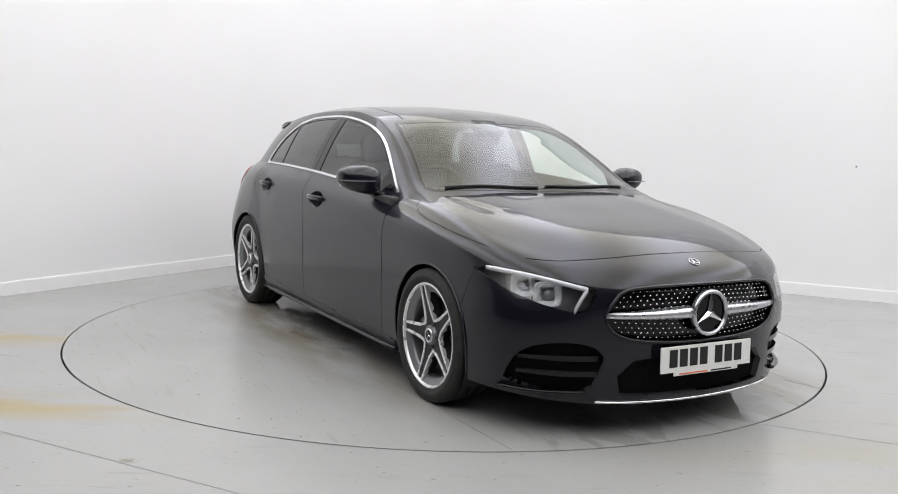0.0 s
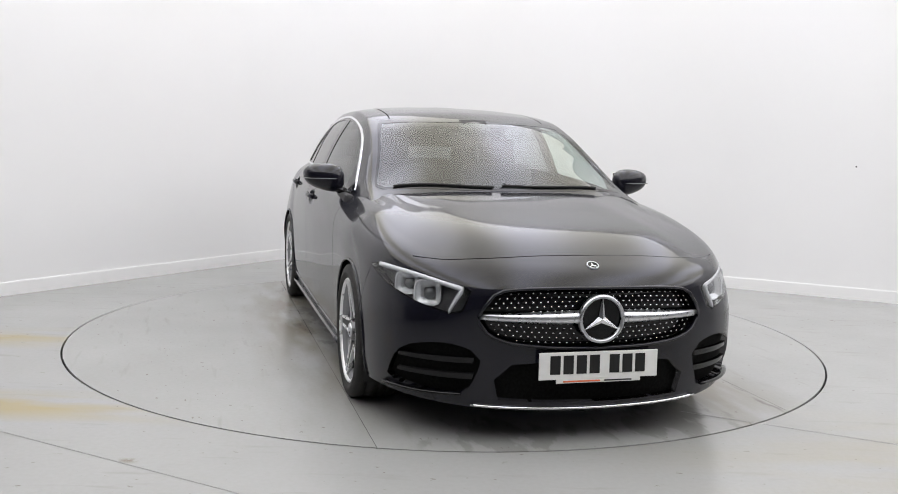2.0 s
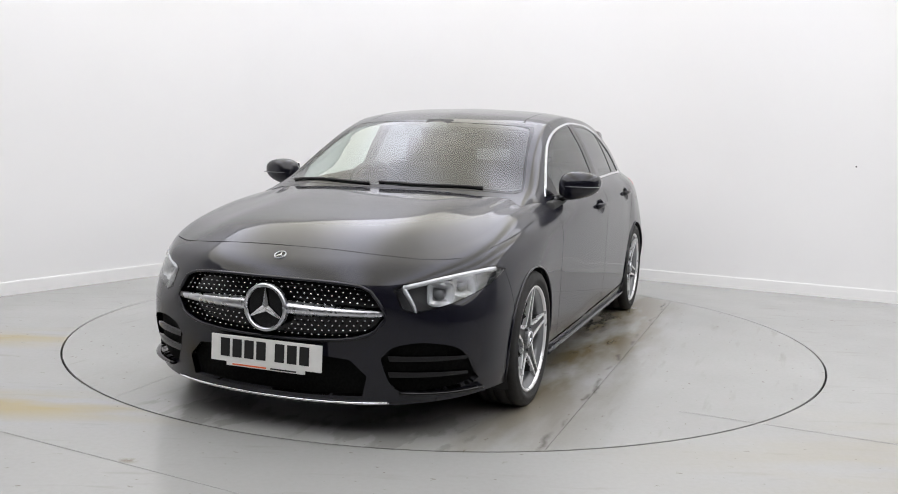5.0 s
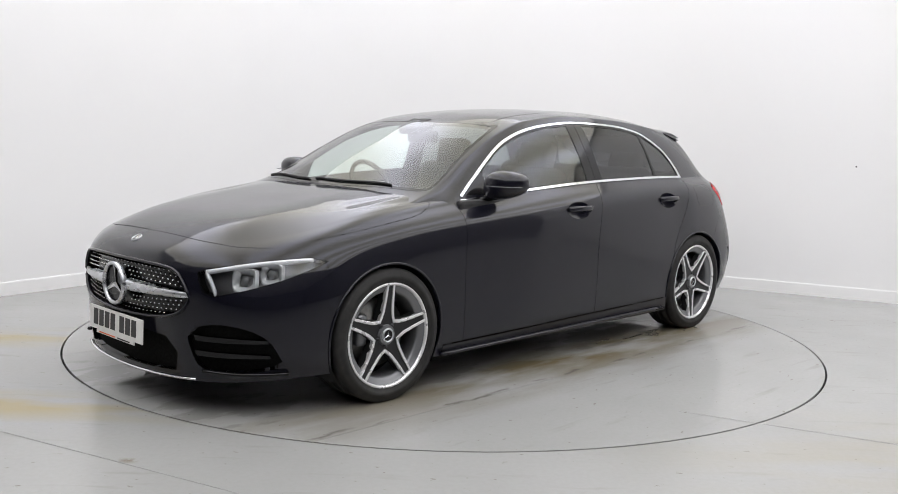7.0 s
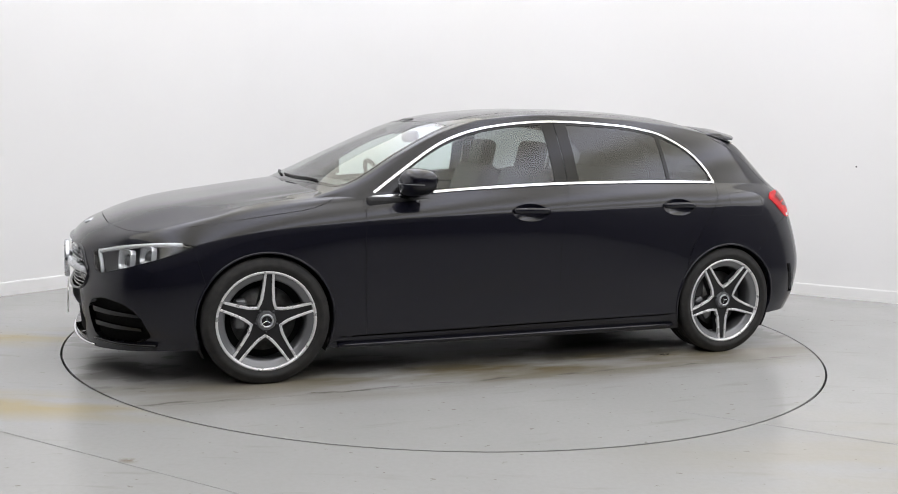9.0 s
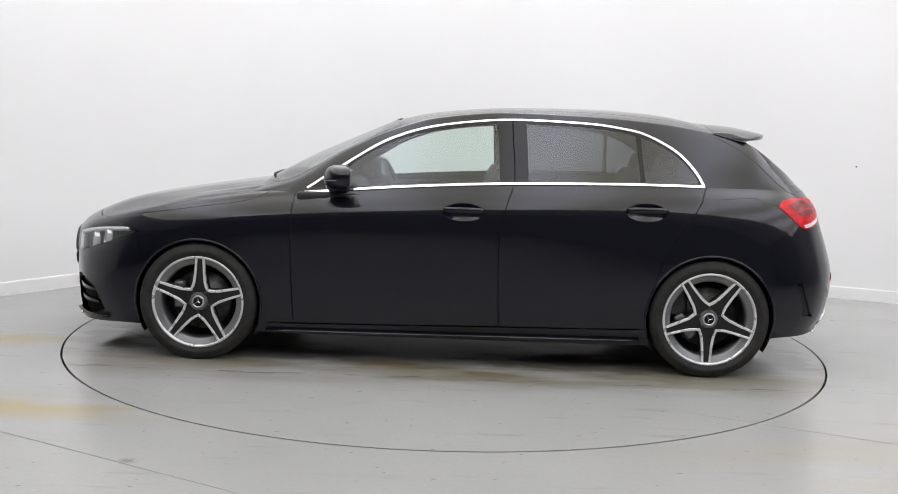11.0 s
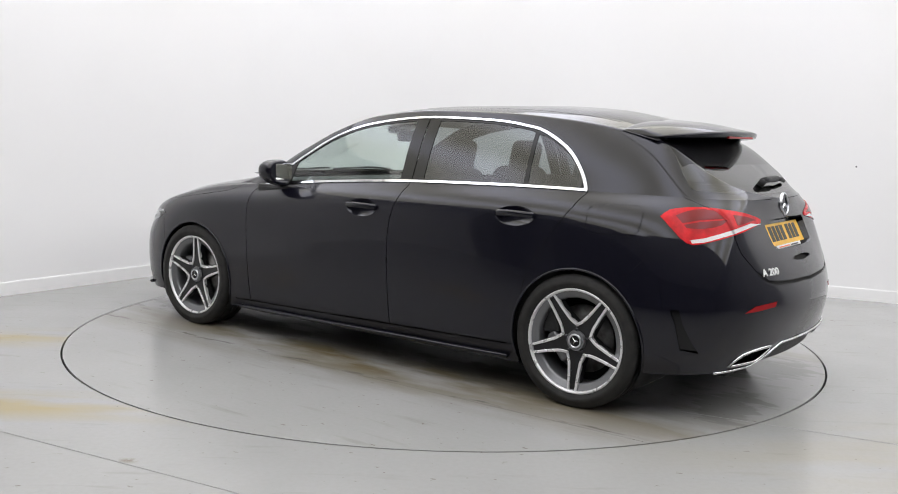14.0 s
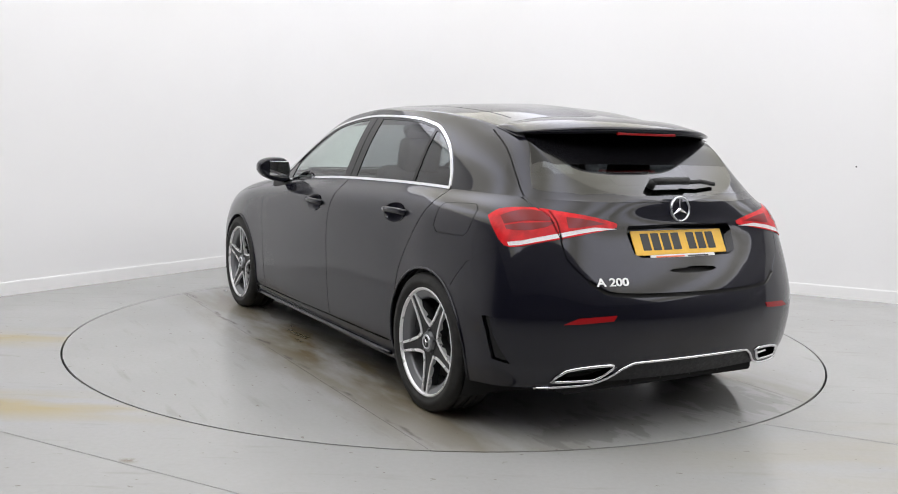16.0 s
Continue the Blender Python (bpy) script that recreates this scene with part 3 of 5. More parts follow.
def panel(name, pieces, material, parent, label="", sides=(1,), offset=0.0, edge=0.012, bowl=None):
    verts, norms, faces = skin(pieces, sides, offset, edge, bowl)
    me = bpy.data.meshes.new(name)
    me.from_pydata(verts, [], faces)
    me.materials.append(material)
    me.polygons.foreach_set("use_smooth", [True] * len(me.polygons))
    me.validate()
    if len(me.vertices) == len(norms) and not bowl:
        me.normals_split_custom_set_from_vertices(norms)
    ob = new(name, me)
    ob.parent = parent
    return tagged(ob, label)


def resample(pts, step):
    """Even points along a smooth curve through pts."""
    pts = np.asarray(pts, float)
    out = []
    for i in range(len(pts) - 1):
        k = max(1, int(np.linalg.norm(pts[i + 1] - pts[i]) / step))
        out += [spline(pts, i + j / k) for j in range(k)]
    return np.array(out + [pts[-1]])


def seam(patch, name, pts, width=0.005, step=0.05, ends=(0, 0)):
    """Cuts a narrow joint along a line of 3D points on the patch; ends: how far it runs on past them."""
    pts = resample(pts, step)
    uv = np.array(patch.outline(pts))
    if ends[0]:
        uv[0] += (uv[0] - uv[1]) / np.linalg.norm(uv[0] - uv[1]) * ends[0]
    if ends[1]:
        uv[-1] += (uv[-1] - uv[-2]) / np.linalg.norm(uv[-1] - uv[-2]) * ends[1]
    left, right = [], []
    for i, (u, v) in enumerate(uv):
        e = 0.02
        pu = np.linalg.norm(patch.fn(u + e, v) - patch.fn(u, v)) / e
        pv = np.linalg.norm(patch.fn(u, v + e) - patch.fn(u, v)) / e
        d = uv[min(i + 1, len(uv) - 1)] - uv[max(i - 1, 0)]
        m = np.array((d[0] * pu, d[1] * pv))
        m /= np.linalg.norm(m) + 1e-12
        w = np.array((-m[1] / pu, m[0] / pv)) * width / 2
        left.append(tuple(uv[i] + w))
        right.append(tuple(uv[i] - w))
    patch.cut(name, left + right[::-1])
    return [tuple(q) for q in uv]


# ---- materials of the car's lamps, glass and plates ----
def glass(name, tint, rough=0.02):
    m = bpy.data.materials.new(name)
    m.use_nodes = True
    nt = m.node_tree
    nt.nodes.clear()
    out = nt.nodes.new("ShaderNodeOutputMaterial")
    mix = nt.nodes.new("ShaderNodeMixShader")
    fr = nt.nodes.new("ShaderNodeLayerWeight")
    fr.inputs["Blend"].default_value = 0.5
    last = fr.outputs["Facing"]
    for op, value in (("POWER", 4.0), ("MULTIPLY", 0.92), ("ADD", 0.075)):
        n = nt.nodes.new("ShaderNodeMath")
        n.operation = op
        n.inputs[1].default_value = value
        nt.links.new(last, n.inputs[0])
        last = n.outputs[0]
    tr = nt.nodes.new("ShaderNodeBsdfTransparent")
    tr.inputs["Color"].default_value = (*tint, 1)
    gl = nt.nodes.new("ShaderNodeBsdfGlossy")
    gl.inputs["Roughness"].default_value = rough
    nt.links.new(last, mix.inputs["Fac"])
    nt.links.new(tr.outputs["BSDF"], mix.inputs[1])
    nt.links.new(gl.outputs["BSDF"], mix.inputs[2])
    nt.links.new(mix.outputs["Shader"], out.inputs["Surface"])
    return m


GLASS = glass("clear_glass", (0.80, 0.88, 0.85))
REAR_GLASS = glass("rear_privacy_glass", (0.13, 0.135, 0.14))
PRIVACY = glass("privacy_glass", (0.30, 0.32, 0.335))
LENS = glass("lamp_lens", (0.93, 0.94, 0.95))
RED_LENS = vary(mat("red_lens", (0.55, 0.006, 0.010), 0.22, spec=0.3), 25, (0.42, 0.004, 0.008), (0.66, 0.008, 0.014))
CORE_RED = mat("smoked_red_lens", (0.17, 0.005, 0.008), 0.12, spec=0.4)
DARK_RED = mat("dark_red_lens", (0.28, 0.008, 0.010), 0.15, spec=0.4)
WHITE_LENS = vary(mat("white_lens", (0.7, 0.7, 0.7), 0.2, coat=0.8), 300, (0.58, 0.57, 0.58), (0.80, 0.80, 0.80))
LAMP_DRL = mat("light_guide", (0.64, 0.65, 0.68), 0.25, 0.3)
LAMP_GREY = mat("lamp_bezel", (0.14, 0.14, 0.145), 0.3, 0.6)
LINING = mat("headlining_cloth", (0.22, 0.215, 0.20), 0.9)
REFLECTOR = mat("lamp_reflector", (0.9, 0.91, 0.93), 0.2, 0.5)
CABIN = vary(mat("cabin_black", (0.018, 0.018, 0.019), 0.6), 30, (0.014, 0.014, 0.015), (0.026, 0.026, 0.027), bump=0.2, bump_scale=500)
PLATE_W = vary(mat("white_plate", (0.80, 0.80, 0.78), 0.35), 12, (0.74, 0.74, 0.72), (0.82, 0.82, 0.80))
PLATE_Y = vary(mat("yellow_plate", (0.80, 0.46, 0.03), 0.35), 12, (0.74, 0.42, 0.025), (0.84, 0.49, 0.04))
MIRROR_GLASS = mat("mirror_glass", (0.85, 0.86, 0.87), 0.02, 1.0)
INK = mat("plate_ink", (0.012, 0.012, 0.012), 0.4)
ORANGE = mat("orange_print", (0.75, 0.16, 0.05), 0.4)

car = new("car")
tagged(car, "glossy black five-door hatchback with tinted rear windows", "car")
HUB_X, HUB_Z, TYRE_R = 1.364, 0.313, 0.316

side = Patch(side_point, np.linspace(0, 16, 141), np.linspace(0, 4, 33))
front_of = lambda t: t[:, :, 0] > 1.5
rear_of = lambda t: t[:, :, 0] < -1.5


def flip(pts):
    return [(-a, b) for a, b in pts]


# sills and joints of the side
sill = side.outline([(0.99, 0.212), (0.5, 0.22), (0.0, 0.23), (-0.5, 0.238), (-0.99, 0.246)], (0, 2))
side.cut("side_skirt", sill + [(sill[-1][0] + 0.6, sill[-1][1]), (sill[-1][0] + 0.6, -1), (sill[0][0] - 0.8, -1), (sill[0][0] - 0.8, sill[0][1])])


def side_line(pts):
    """3D points on the flank from x, z."""
    return [side.fn(*side.uv(p, (0, 2))) for p in pts]


door_front = side_line([(0.862, 0.905), (0.866, 0.80), (0.868, 0.557), (0.85, 0.216)])
door_mid = side_line([(-0.305, 0.975), (-0.255, 0.82), (-0.236, 0.66), (-0.240, 0.45), (-0.250, 0.236)])
door_rear = side_line([(-1.325, 0.985), (-1.30, 0.93), (-1.225, 0.814), (-1.14, 0.69), (-1.09, 0.59), (-1.07, 0.50)])
door_tuck = side.outline([(-1.06, 0.40), (-1.05, 0.30), (-1.04, 0.247)], (0, 2))
uv_f = side.outline(resample(door_front, 0.05))
uv_m = side.outline(resample(door_mid, 0.05))
uv_r = side.outline(resample(door_rear, 0.04))
low_f = [p for p in side.outline([(0.85 - 0.1 * k, 0.216 + 0.002 * k) for k in range(1, 11)], (0, 2))]
low_r = [p for p in side.outline([(-0.25 - 0.1 * k, 0.2365 + 0.0013 * k) for k in range(1, 8)], (0, 2))]
side.cut("front_bumper", [(-1, -1), (5.5, -1), (5.5, 5), (-1, 5)])
side.cut("front_door", [(uv_f[0][0], 4.5)] + uv_f + low_f + uv_m[::-1] + [(uv_m[0][0], 4.5)])
side.cut("rear_door", [(uv_m[0][0], 4.5)] + uv_m + low_r + door_tuck[::-1] + uv_r[::-1] + [(uv_r[0][0], 4.5)])
# wing: from the lamp's tip and the bumper joint to the front door
bump_f = side.outline(resample(side_line([(1.705, 0.69), (1.685, 0.60), (1.655, 0.50)]), 0.04))
side.cut("front_wing", [(bump_f[0][0] - 0.35, 4.5), (bump_f[0][0] - 0.35, 3.2)] + bump_f + [(bump_f[-1][0], -1), (uv_f[-1][0], -1)] + uv_f[::-1] + [(uv_f[0][0], 4.5)])
# the sill again under the doors
side.cut("side_skirt", sill + [(sill[-1][0], -1), (sill[0][0], -1)])
# rear bumper and tailgate
gate = [(-1.80, 0.665, 0.99), (-1.86, 0.655, 0.965), (-1.93, 0.63, 0.93), (-1.985, 0.613, 0.85), (-2.005, 0.597, 0.76), (-2.045, 0.516, 0.665), (-2.07, 0.45, 0.62),
        (-2.10, 0.30, 0.604), (-2.12, 0.10, 0.600), (-2.125, 0.0, 0.600)]
uv_g = side.outline(resample(gate, 0.04))
bump_r = side_line([(-1.83, 0.80), (-1.75, 0.765), (-1.67, 0.72), (-1.585, 0.61)])
uv_b = side.outline(resample(bump_r, 0.04))
side.cut("rear_bumper", uv_b + [(uv_b[-1][0], -1), (17, -1), (17, uv_g[-1][1])] + uv_g[::-1][: len(uv_g) - 6])
side.cut("tailgate", [(uv_g[0][0], 4.5)] + uv_g + [(17, uv_g[-1][1]), (17, 4.5)])
# bonnet shut line along the shoulder
shut = [(1.905, 0.72, 0.768), (1.852, 0.747, 0.765), (1.66, 0.80, 0.79), (1.468, 0.828, 0.822), (1.184, 0.828, 0.865), (1.08, 0.81, 0.895), (1.04, 0.79, 0.91)]
uv_s = side.outline(resample(shut, 0.05))
side.cut("bonnet", [(uv_s[0][0], 4.5)] + uv_s + [(uv_s[-1][0], 4.5)])
# lower front: intakes, grille opening, lamps
intake = [(0.800, 0.245), (0.785, 0.33), (0.735, 0.39), (0.62, 0.412), (0.515, 0.39), (0.475, 0.348), (0.515, 0.225), (0.56, 0.198), (0.70, 0.205), (0.775, 0.222)]
side.cut("side_intake", side.outline(resample(intake + intake[:1], 0.03)[:-1], (1, 2), front_of))
for z in (0.335, 0.268):
    blade = [(0.775, z + 0.012), (0.65, z + 0.017), (0.50, z + 0.02), (0.505, z - 0.004), (0.65, z - 0.005), (0.775, z - 0.002)]
    side.cut("intake_blade", side.outline(blade, (1, 2), front_of))
# keep the blades inside the opening
low = [(0.355, 0.335), (0.42, 0.27), (0.40, 0.185), (0.20, 0.176), (0.0, 0.175)]
uv_l = side.outline(low, (1, 2), front_of)
top_l = side.outline([(0.0, 0.350), (0.18, 0.348)], (1, 2), front_of)
side.cut("centre_intake", [(-0.2, top_l[0][1])] + top_l + uv_l + [(-0.2, uv_l[-1][1])])
GRILLE = [(0.0, 0.650), (0.15, 0.649), (0.30, 0.645), (0.395, 0.634), (0.432, 0.616), (0.466, 0.572), (0.490, 0.53), (0.485, 0.50), (0.455, 0.46), (0.38, 0.427), (0.22, 0.409), (0.0, 0.404)]
uv_gr = side.outline(resample(GRILLE, 0.03), (1, 2), front_of)
side.cut("grille", [(-0.2, uv_gr[0][1])] + uv_gr + [(-0.2, uv_gr[-1][1])])
LAMP = [(1.690, 0.845, 0.683), (1.78, 0.815, 0.708), (1.94, 0.735, 0.697), (2.045, 0.645, 0.675), (2.126, 0.545, 0.650), (2.147, 0.512, 0.630), (2.140, 0.545, 0.545),
        (2.118, 0.592, 0.528), (2.047, 0.675, 0.552), (1.964, 0.742, 0.580), (1.852, 0.804, 0.620), (1.757, 0.832, 0.655)]
uv_h = side.outline(LAMP)
side.cut("lamp_edge", uv_h)
inner = np.array(uv_h)
mid_uv = inner.mean(0)
side.cut("headlamp", [tuple(mid_uv + (p - mid_uv) * np.array((0.965, 0.94))) for p in inner])
# tail lamps
TAIL = [(-1.715, 0.795, 0.922), (-1.745, 0.765, 0.958), (-1.86, 0.675, 0.968), (-1.95, 0.58, 0.957), (-2.005, 0.46, 0.938), (-2.04, 0.345, 0.912), (-2.045, 0.350, 0.897),
        (-2.03, 0.45, 0.876), (-1.985, 0.607, 0.842), (-1.90, 0.74, 0.806), (-1.845, 0.79, 0.808), (-1.785, 0.805, 0.862)]
uv_t = side.outline(resample(TAIL + TAIL[:1], 0.03)[:-1])
side.cut("tail_lamp", uv_t)
c_t = np.array(uv_t).mean(0)
side.cut("tail_white", side.outline([(-2.05, 0.35, 0.893), (-2.03, 0.46, 0.898), (-1.985, 0.615, 0.868), (-1.905, 0.745, 0.834), (-1.86, 0.79, 0.826), (-1.87, 0.79, 0.812), (-1.90, 0.748, 0.812),
                                     (-1.985, 0.607, 0.848), (-2.03, 0.45, 0.881)]))
for core in ([(-1.775, 0.765, 0.922), (-1.83, 0.70, 0.942), (-1.90, 0.645, 0.945), (-1.95, 0.618, 0.902), (-1.915, 0.70, 0.874), (-1.83, 0.77, 0.872)],
             [(-1.975, 0.575, 0.938), (-2.015, 0.47, 0.925), (-2.035, 0.40, 0.911), (-2.02, 0.47, 0.903), (-1.99, 0.575, 0.888)]):
    side.cut("tail_dark", side.outline(resample(core + core[:1], 0.04)[:-1]))
side.cut("tail_bar", side.outline([(-1.80, 0.775, 0.888), (-1.87, 0.715, 0.905), (-1.945, 0.62, 0.912), (-1.945, 0.622, 0.904), (-1.87, 0.72, 0.896), (-1.80, 0.78, 0.880)]))
seam(side, "lamp_gap", [(-1.93, 0.632, 0.975), (-1.965, 0.612, 0.91), (-1.99, 0.605, 0.835)], 0.007)
side.cut("rear_reflector", side.outline([(0.640, 0.510), (0.584, 0.536), (0.424, 0.545), (0.440, 0.522), (0.58, 0.512)], (1, 2), rear_of))
uv_d = side.outline([(0.69, 0.232), (0.50, 0.246), (0.42, 0.272), (0.36, 0.318), (0.325, 0.338), (0.16, 0.344), (0.0, 0.345)], (1, 2), rear_of)
side.cut("diffuser", [(uv_d[0][0], -1)] + uv_d + [(17, uv_d[-1][1]), (17, -1)])
EXHAUST = [(0.645, 0.266), (0.632, 0.292), (0.605, 0.316), (0.52, 0.332), (0.412, 0.336), (0.405, 0.330), (0.45, 0.284), (0.475, 0.270)]
side.cut("exhaust", side.outline(EXHAUST, (1, 2), rear_of))
side.cut("corner_vent", side.outline([(-1.815, 0.865, 0.520), (-1.838, 0.855, 0.46), (-1.862, 0.84, 0.345), (-1.935, 0.80, 0.332), (-1.90, 0.82, 0.39), (-1.868, 0.838, 0.46), (-1.850, 0.845, 0.522)]))
slot = [(0.135 * math.cos(a), 0.712 + 0.013 * math.sin(a)) for a in np.linspace(-math.pi / 2, math.pi / 2, 9)]
uv_k = side.outline(slot, (1, 2), rear_of)
side.cut("gate_grip", [(17, uv_k[0][1])] + uv_k + [(17, uv_k[-1][1])])
recess = side.outline([(0.0, 0.762), (0.255, 0.764), (0.288, 0.78), (0.302, 0.865), (0.285, 0.892), (0.0, 0.897)], (1, 2), rear_of)
side.cut("plate_recess", [(17, recess[0][1])] + recess + [(17, recess[-1][1])])
FLAP = [(-1.395, 0.945), (-1.60, 0.955), (-1.635, 0.935), (-1.635, 0.845), (-1.61, 0.822), (-1.41, 0.822), (-1.385, 0.845), (-1.380, 0.925)]
flap3 = side_line(FLAP)
# wheel arches
for hx in (HUB_X, -HUB_X):
    arc = [(hx + 0.338 * math.cos(a), HUB_Z + 0.336 * math.sin(a)) for a in np.linspace(math.radians(-24), math.radians(204), 40)]
    q = side.outline([p for p in arc], (0, 2))
    side.cut("arch", q + [(q[-1][0], -1), (q[0][0], -1)])
# joints
seam(side, "gap", door_front, ends=(0.3, 0.0))
seam(side, "gap", door_mid, ends=(0.3, 0.0))
seam(side, "gap", door_rear, ends=(0.3, 0.0))
seam(side, "gap", side_line([(0.99, 0.212), (0.5, 0.22), (0.0, 0.23), (-0.5, 0.238), (-0.99, 0.246)]), 0.006)
seam(side, "gap", side_line([(1.705, 0.69), (1.685, 0.60), (1.655, 0.50)]), 0.003)
seam(side, "gap", shut, 0.0045)
seam(side, "gap", gate[:6], 0.006, ends=(0.3, 0))
seam(side, "gate_gap", gate[5:], 0.018, ends=(0, 0.05))
seam(side, "gap", bump_r, 0.003)
seam(side, "flap_gap", flap3 + flap3[:1], 0.0035)
HANDLES = [(-0.045, 0.842), (-1.005, 0.869)]
for hx, hz in HANDLES:
    side.cut("handle_cup_front" if hx > -0.5 else "handle_cup_rear", side.outline([(hx + 0.108 * math.cos(a), hz + 0.047 * math.sin(a)) for a in np.linspace(0, 2 * math.pi, 24, endpoint=False)], (0, 2)))
side.sort("rear_quarter")

# bonnet sheet
hood = Patch(bonnet_point, np.linspace(0, 6, 57), np.linspace(0, 4, 33))
front_shut = [(2.088, 0.0, 0.767), (2.082, 0.20, 0.764), (2.066, 0.381, 0.757), (2.008, 0.563, 0.754), (1.96, 0.64, 0.758), (1.905, 0.715, 0.770)]
uv_n = hood.outline(resample(front_shut, 0.05))
hood.cut("nose", [(-0.2, -1), (-0.2, uv_n[0][1])] + uv_n + [(uv_n[-1][0] + 0.02, -1)])
uv_w = [(5.727, 0.03), (5.80, 0.6), (5.86, 1.6), (5.92, 2.8), (5.95, 4.2)]
hood.cut("wing_top", [(uv_w[0][0], -1)] + uv_w + [(uv_w[-1][0], 5), (7, 5), (7, -1)])
seam(hood, "gap", front_shut, 0.005, ends=(0.1, 0.0))
seam(hood, "gap", [hood.fn(*p) for p in uv_w[:3]], 0.004, ends=(0.2, 0.2))
hood.sort("bonnet")

# upper body
upper = Patch(upper_point, np.linspace(0, 1, 101), np.linspace(0, 5, 37))
flank = lambda t: t[:, :, 1] > 0.5
SCREEN = [(1.125, 0.0), (1.10, 0.30), (1.05, 0.52), (0.985, 0.655), (0.93, 0.682), (0.62, 0.612), (0.36, 0.566), (0.285, 0.545), (0.30, 0.47), (0.345, 0.28), (0.375, 0.0)]
uv_q = upper.outline(resample(SCREEN[:8], 0.06), (0, 1), lambda t: t[:, :, 0] > 0.2) + upper.outline(SCREEN[8:], (0, 1), lambda t: t[:, :, 0] > 0.2)
upper.cut("screen_edge", [(uv_q[0][0], 6)] + uv_q + [(uv_q[-1][0], 6)])
cq = np.array((np.mean([p[0] for p in uv_q]), 5.0))
upper.cut("windscreen", [(cq[0] + (uv_q[0][0] - cq[0]) * 0.93, 6)] + [tuple(cq + (np.array(p) - cq) * np.array((0.93, 0.95))) for p in uv_q] + [(cq[0] + (uv_q[-1][0] - cq[0]) * 0.93, 6)])
WIN_TOP = [(0.800, 0.935), (0.69, 1.010), (0.448, 1.168), (0.290, 1.240), (0.118, 1.287), (-0.10, 1.318), (-0.354, 1.332), (-0.713, 1.322), (-0.90, 1.300), (-1.02, 1.272), (-1.176, 1.190), (-1.275, 1.090), (-1.320, 1.012)]
WIN_LOW = [(-1.25, 1.013), (-0.8, 1.010), (-0.25, 0.997), (0.3, 0.964), (0.6, 0.940)]
top3 = resample([upper.fn(*upper.uv(p, (0, 2), flank)) for p in WIN_TOP], 0.03)
uv_top = upper.outline(top3)
uv_low = upper.outline(WIN_LOW, (0, 2), flank)
upper.cut("window_surround", uv_top + uv_low)


def window(name, x0, x1, slant0=0.0, slant1=0.0):
    """A pane between two x, inside the window outline by a small margin."""
    a = [p for p in resample(WIN_TOP, 0.03) if x1 <= p[0] <= x0]
    up_z = lambda x: float(np.interp(-x, [-p[0] for p in resample(WIN_TOP, 0.03)], [p[1] for p in resample(WIN_TOP, 0.03)])) - 0.016
    lo_z = lambda x: float(np.interp(-x, [-p[0] for p in WIN_LOW[::-1]], [p[1] for p in WIN_LOW[::-1]])) + 0.006
    xs = np.linspace(x0, x1, 16)
    line = [(x, up_z(x)) for x in xs if up_z(x) > lo_z(x) + 0.004]
    base = [(x, lo_z(x)) for x in xs[::-1] if up_z(x) > lo_z(x) + 0.004]
    line[0] = (line[0][0] + slant0, line[0][1])
    line[-1] = (line[-1][0] + slant1, line[-1][1])
    upper.cut(name, upper.outline(line + base, (0, 2), flank))


window("front_window", 0.60, -0.235, 0.0, 0.02)
window("rear_window", -0.385, -0.985, 0.015, 0.02)
window("quarter_window", -1.008, -1.29, 0.02, 0.0)
seam(upper, "gap", [upper.fn(*upper.uv(p, (0, 2), flank)) for p in [(-0.312, 0.985), (-0.310, 1.10), (-0.300, 1.22), (-0.295, 1.345)]], 0.006, ends=(0.3, 0))
# rear screen
rs_side = [(0.620, 1.035), (0.595, 1.10), (0.555, 1.19), (0.50, 1.262)]
uv_rs = upper.outline([(0.0, 1.010), (0.25, 1.012), (0.45, 1.016), (0.58, 1.024)] + rs_side, (1, 2), lambda t: (t[:, :, 0] < -1.5))
upper.cut("rear_screen", [(uv_rs[0][0], 6)] + uv_rs + [(upper.uv((-1.60, 0.0), (0, 1))[0], 6)])
# black band, lowered past its print to paint in the spoiler's shade
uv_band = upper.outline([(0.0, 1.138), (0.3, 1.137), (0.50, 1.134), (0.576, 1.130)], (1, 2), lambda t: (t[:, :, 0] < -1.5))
upper.cut("print_shade_band", [(uv_band[0][0], 6)] + uv_band + uv_rs[-2:] + [(upper.uv((-1.60, 0.0), (0, 1))[0], 6)])
d_line = [(-1.40, 0.585, 1.285), (-1.56, 0.605, 1.195), (-1.66, 0.63, 1.11), (-1.75, 0.655, 1.03)]
seam(upper, "gap", d_line, 0.006, ends=(0.0, 0.3))
uv_dl = upper.outline(resample(d_line, 0.04))
seam(upper, "gap", [upper.fn(u, 3.45) for u in np.linspace(0.285, 0.79, 12)], 0.008, step=0.2)
upper.cut("roof", [(0.286, 3.47)] + [(u, 3.47) for u in np.linspace(0.30, 0.78, 10)] + [(0.79, 3.47), (0.79, 6), (uv_q[-1][0], 6)] + uv_q[::-1][:4])
upper.cut("windscreen", [(cq[0] + (uv_q[0][0] - cq[0]) * 0.93, 6)] + [tuple(cq + (np.array(p) - cq) * np.array((0.93, 0.95))) for p in uv_q] + [(cq[0] + (uv_q[-1][0] - cq[0]) * 0.93, 6)])
upper.sort("pillar")

# ---- panels ----
BOTH = (1, -1)
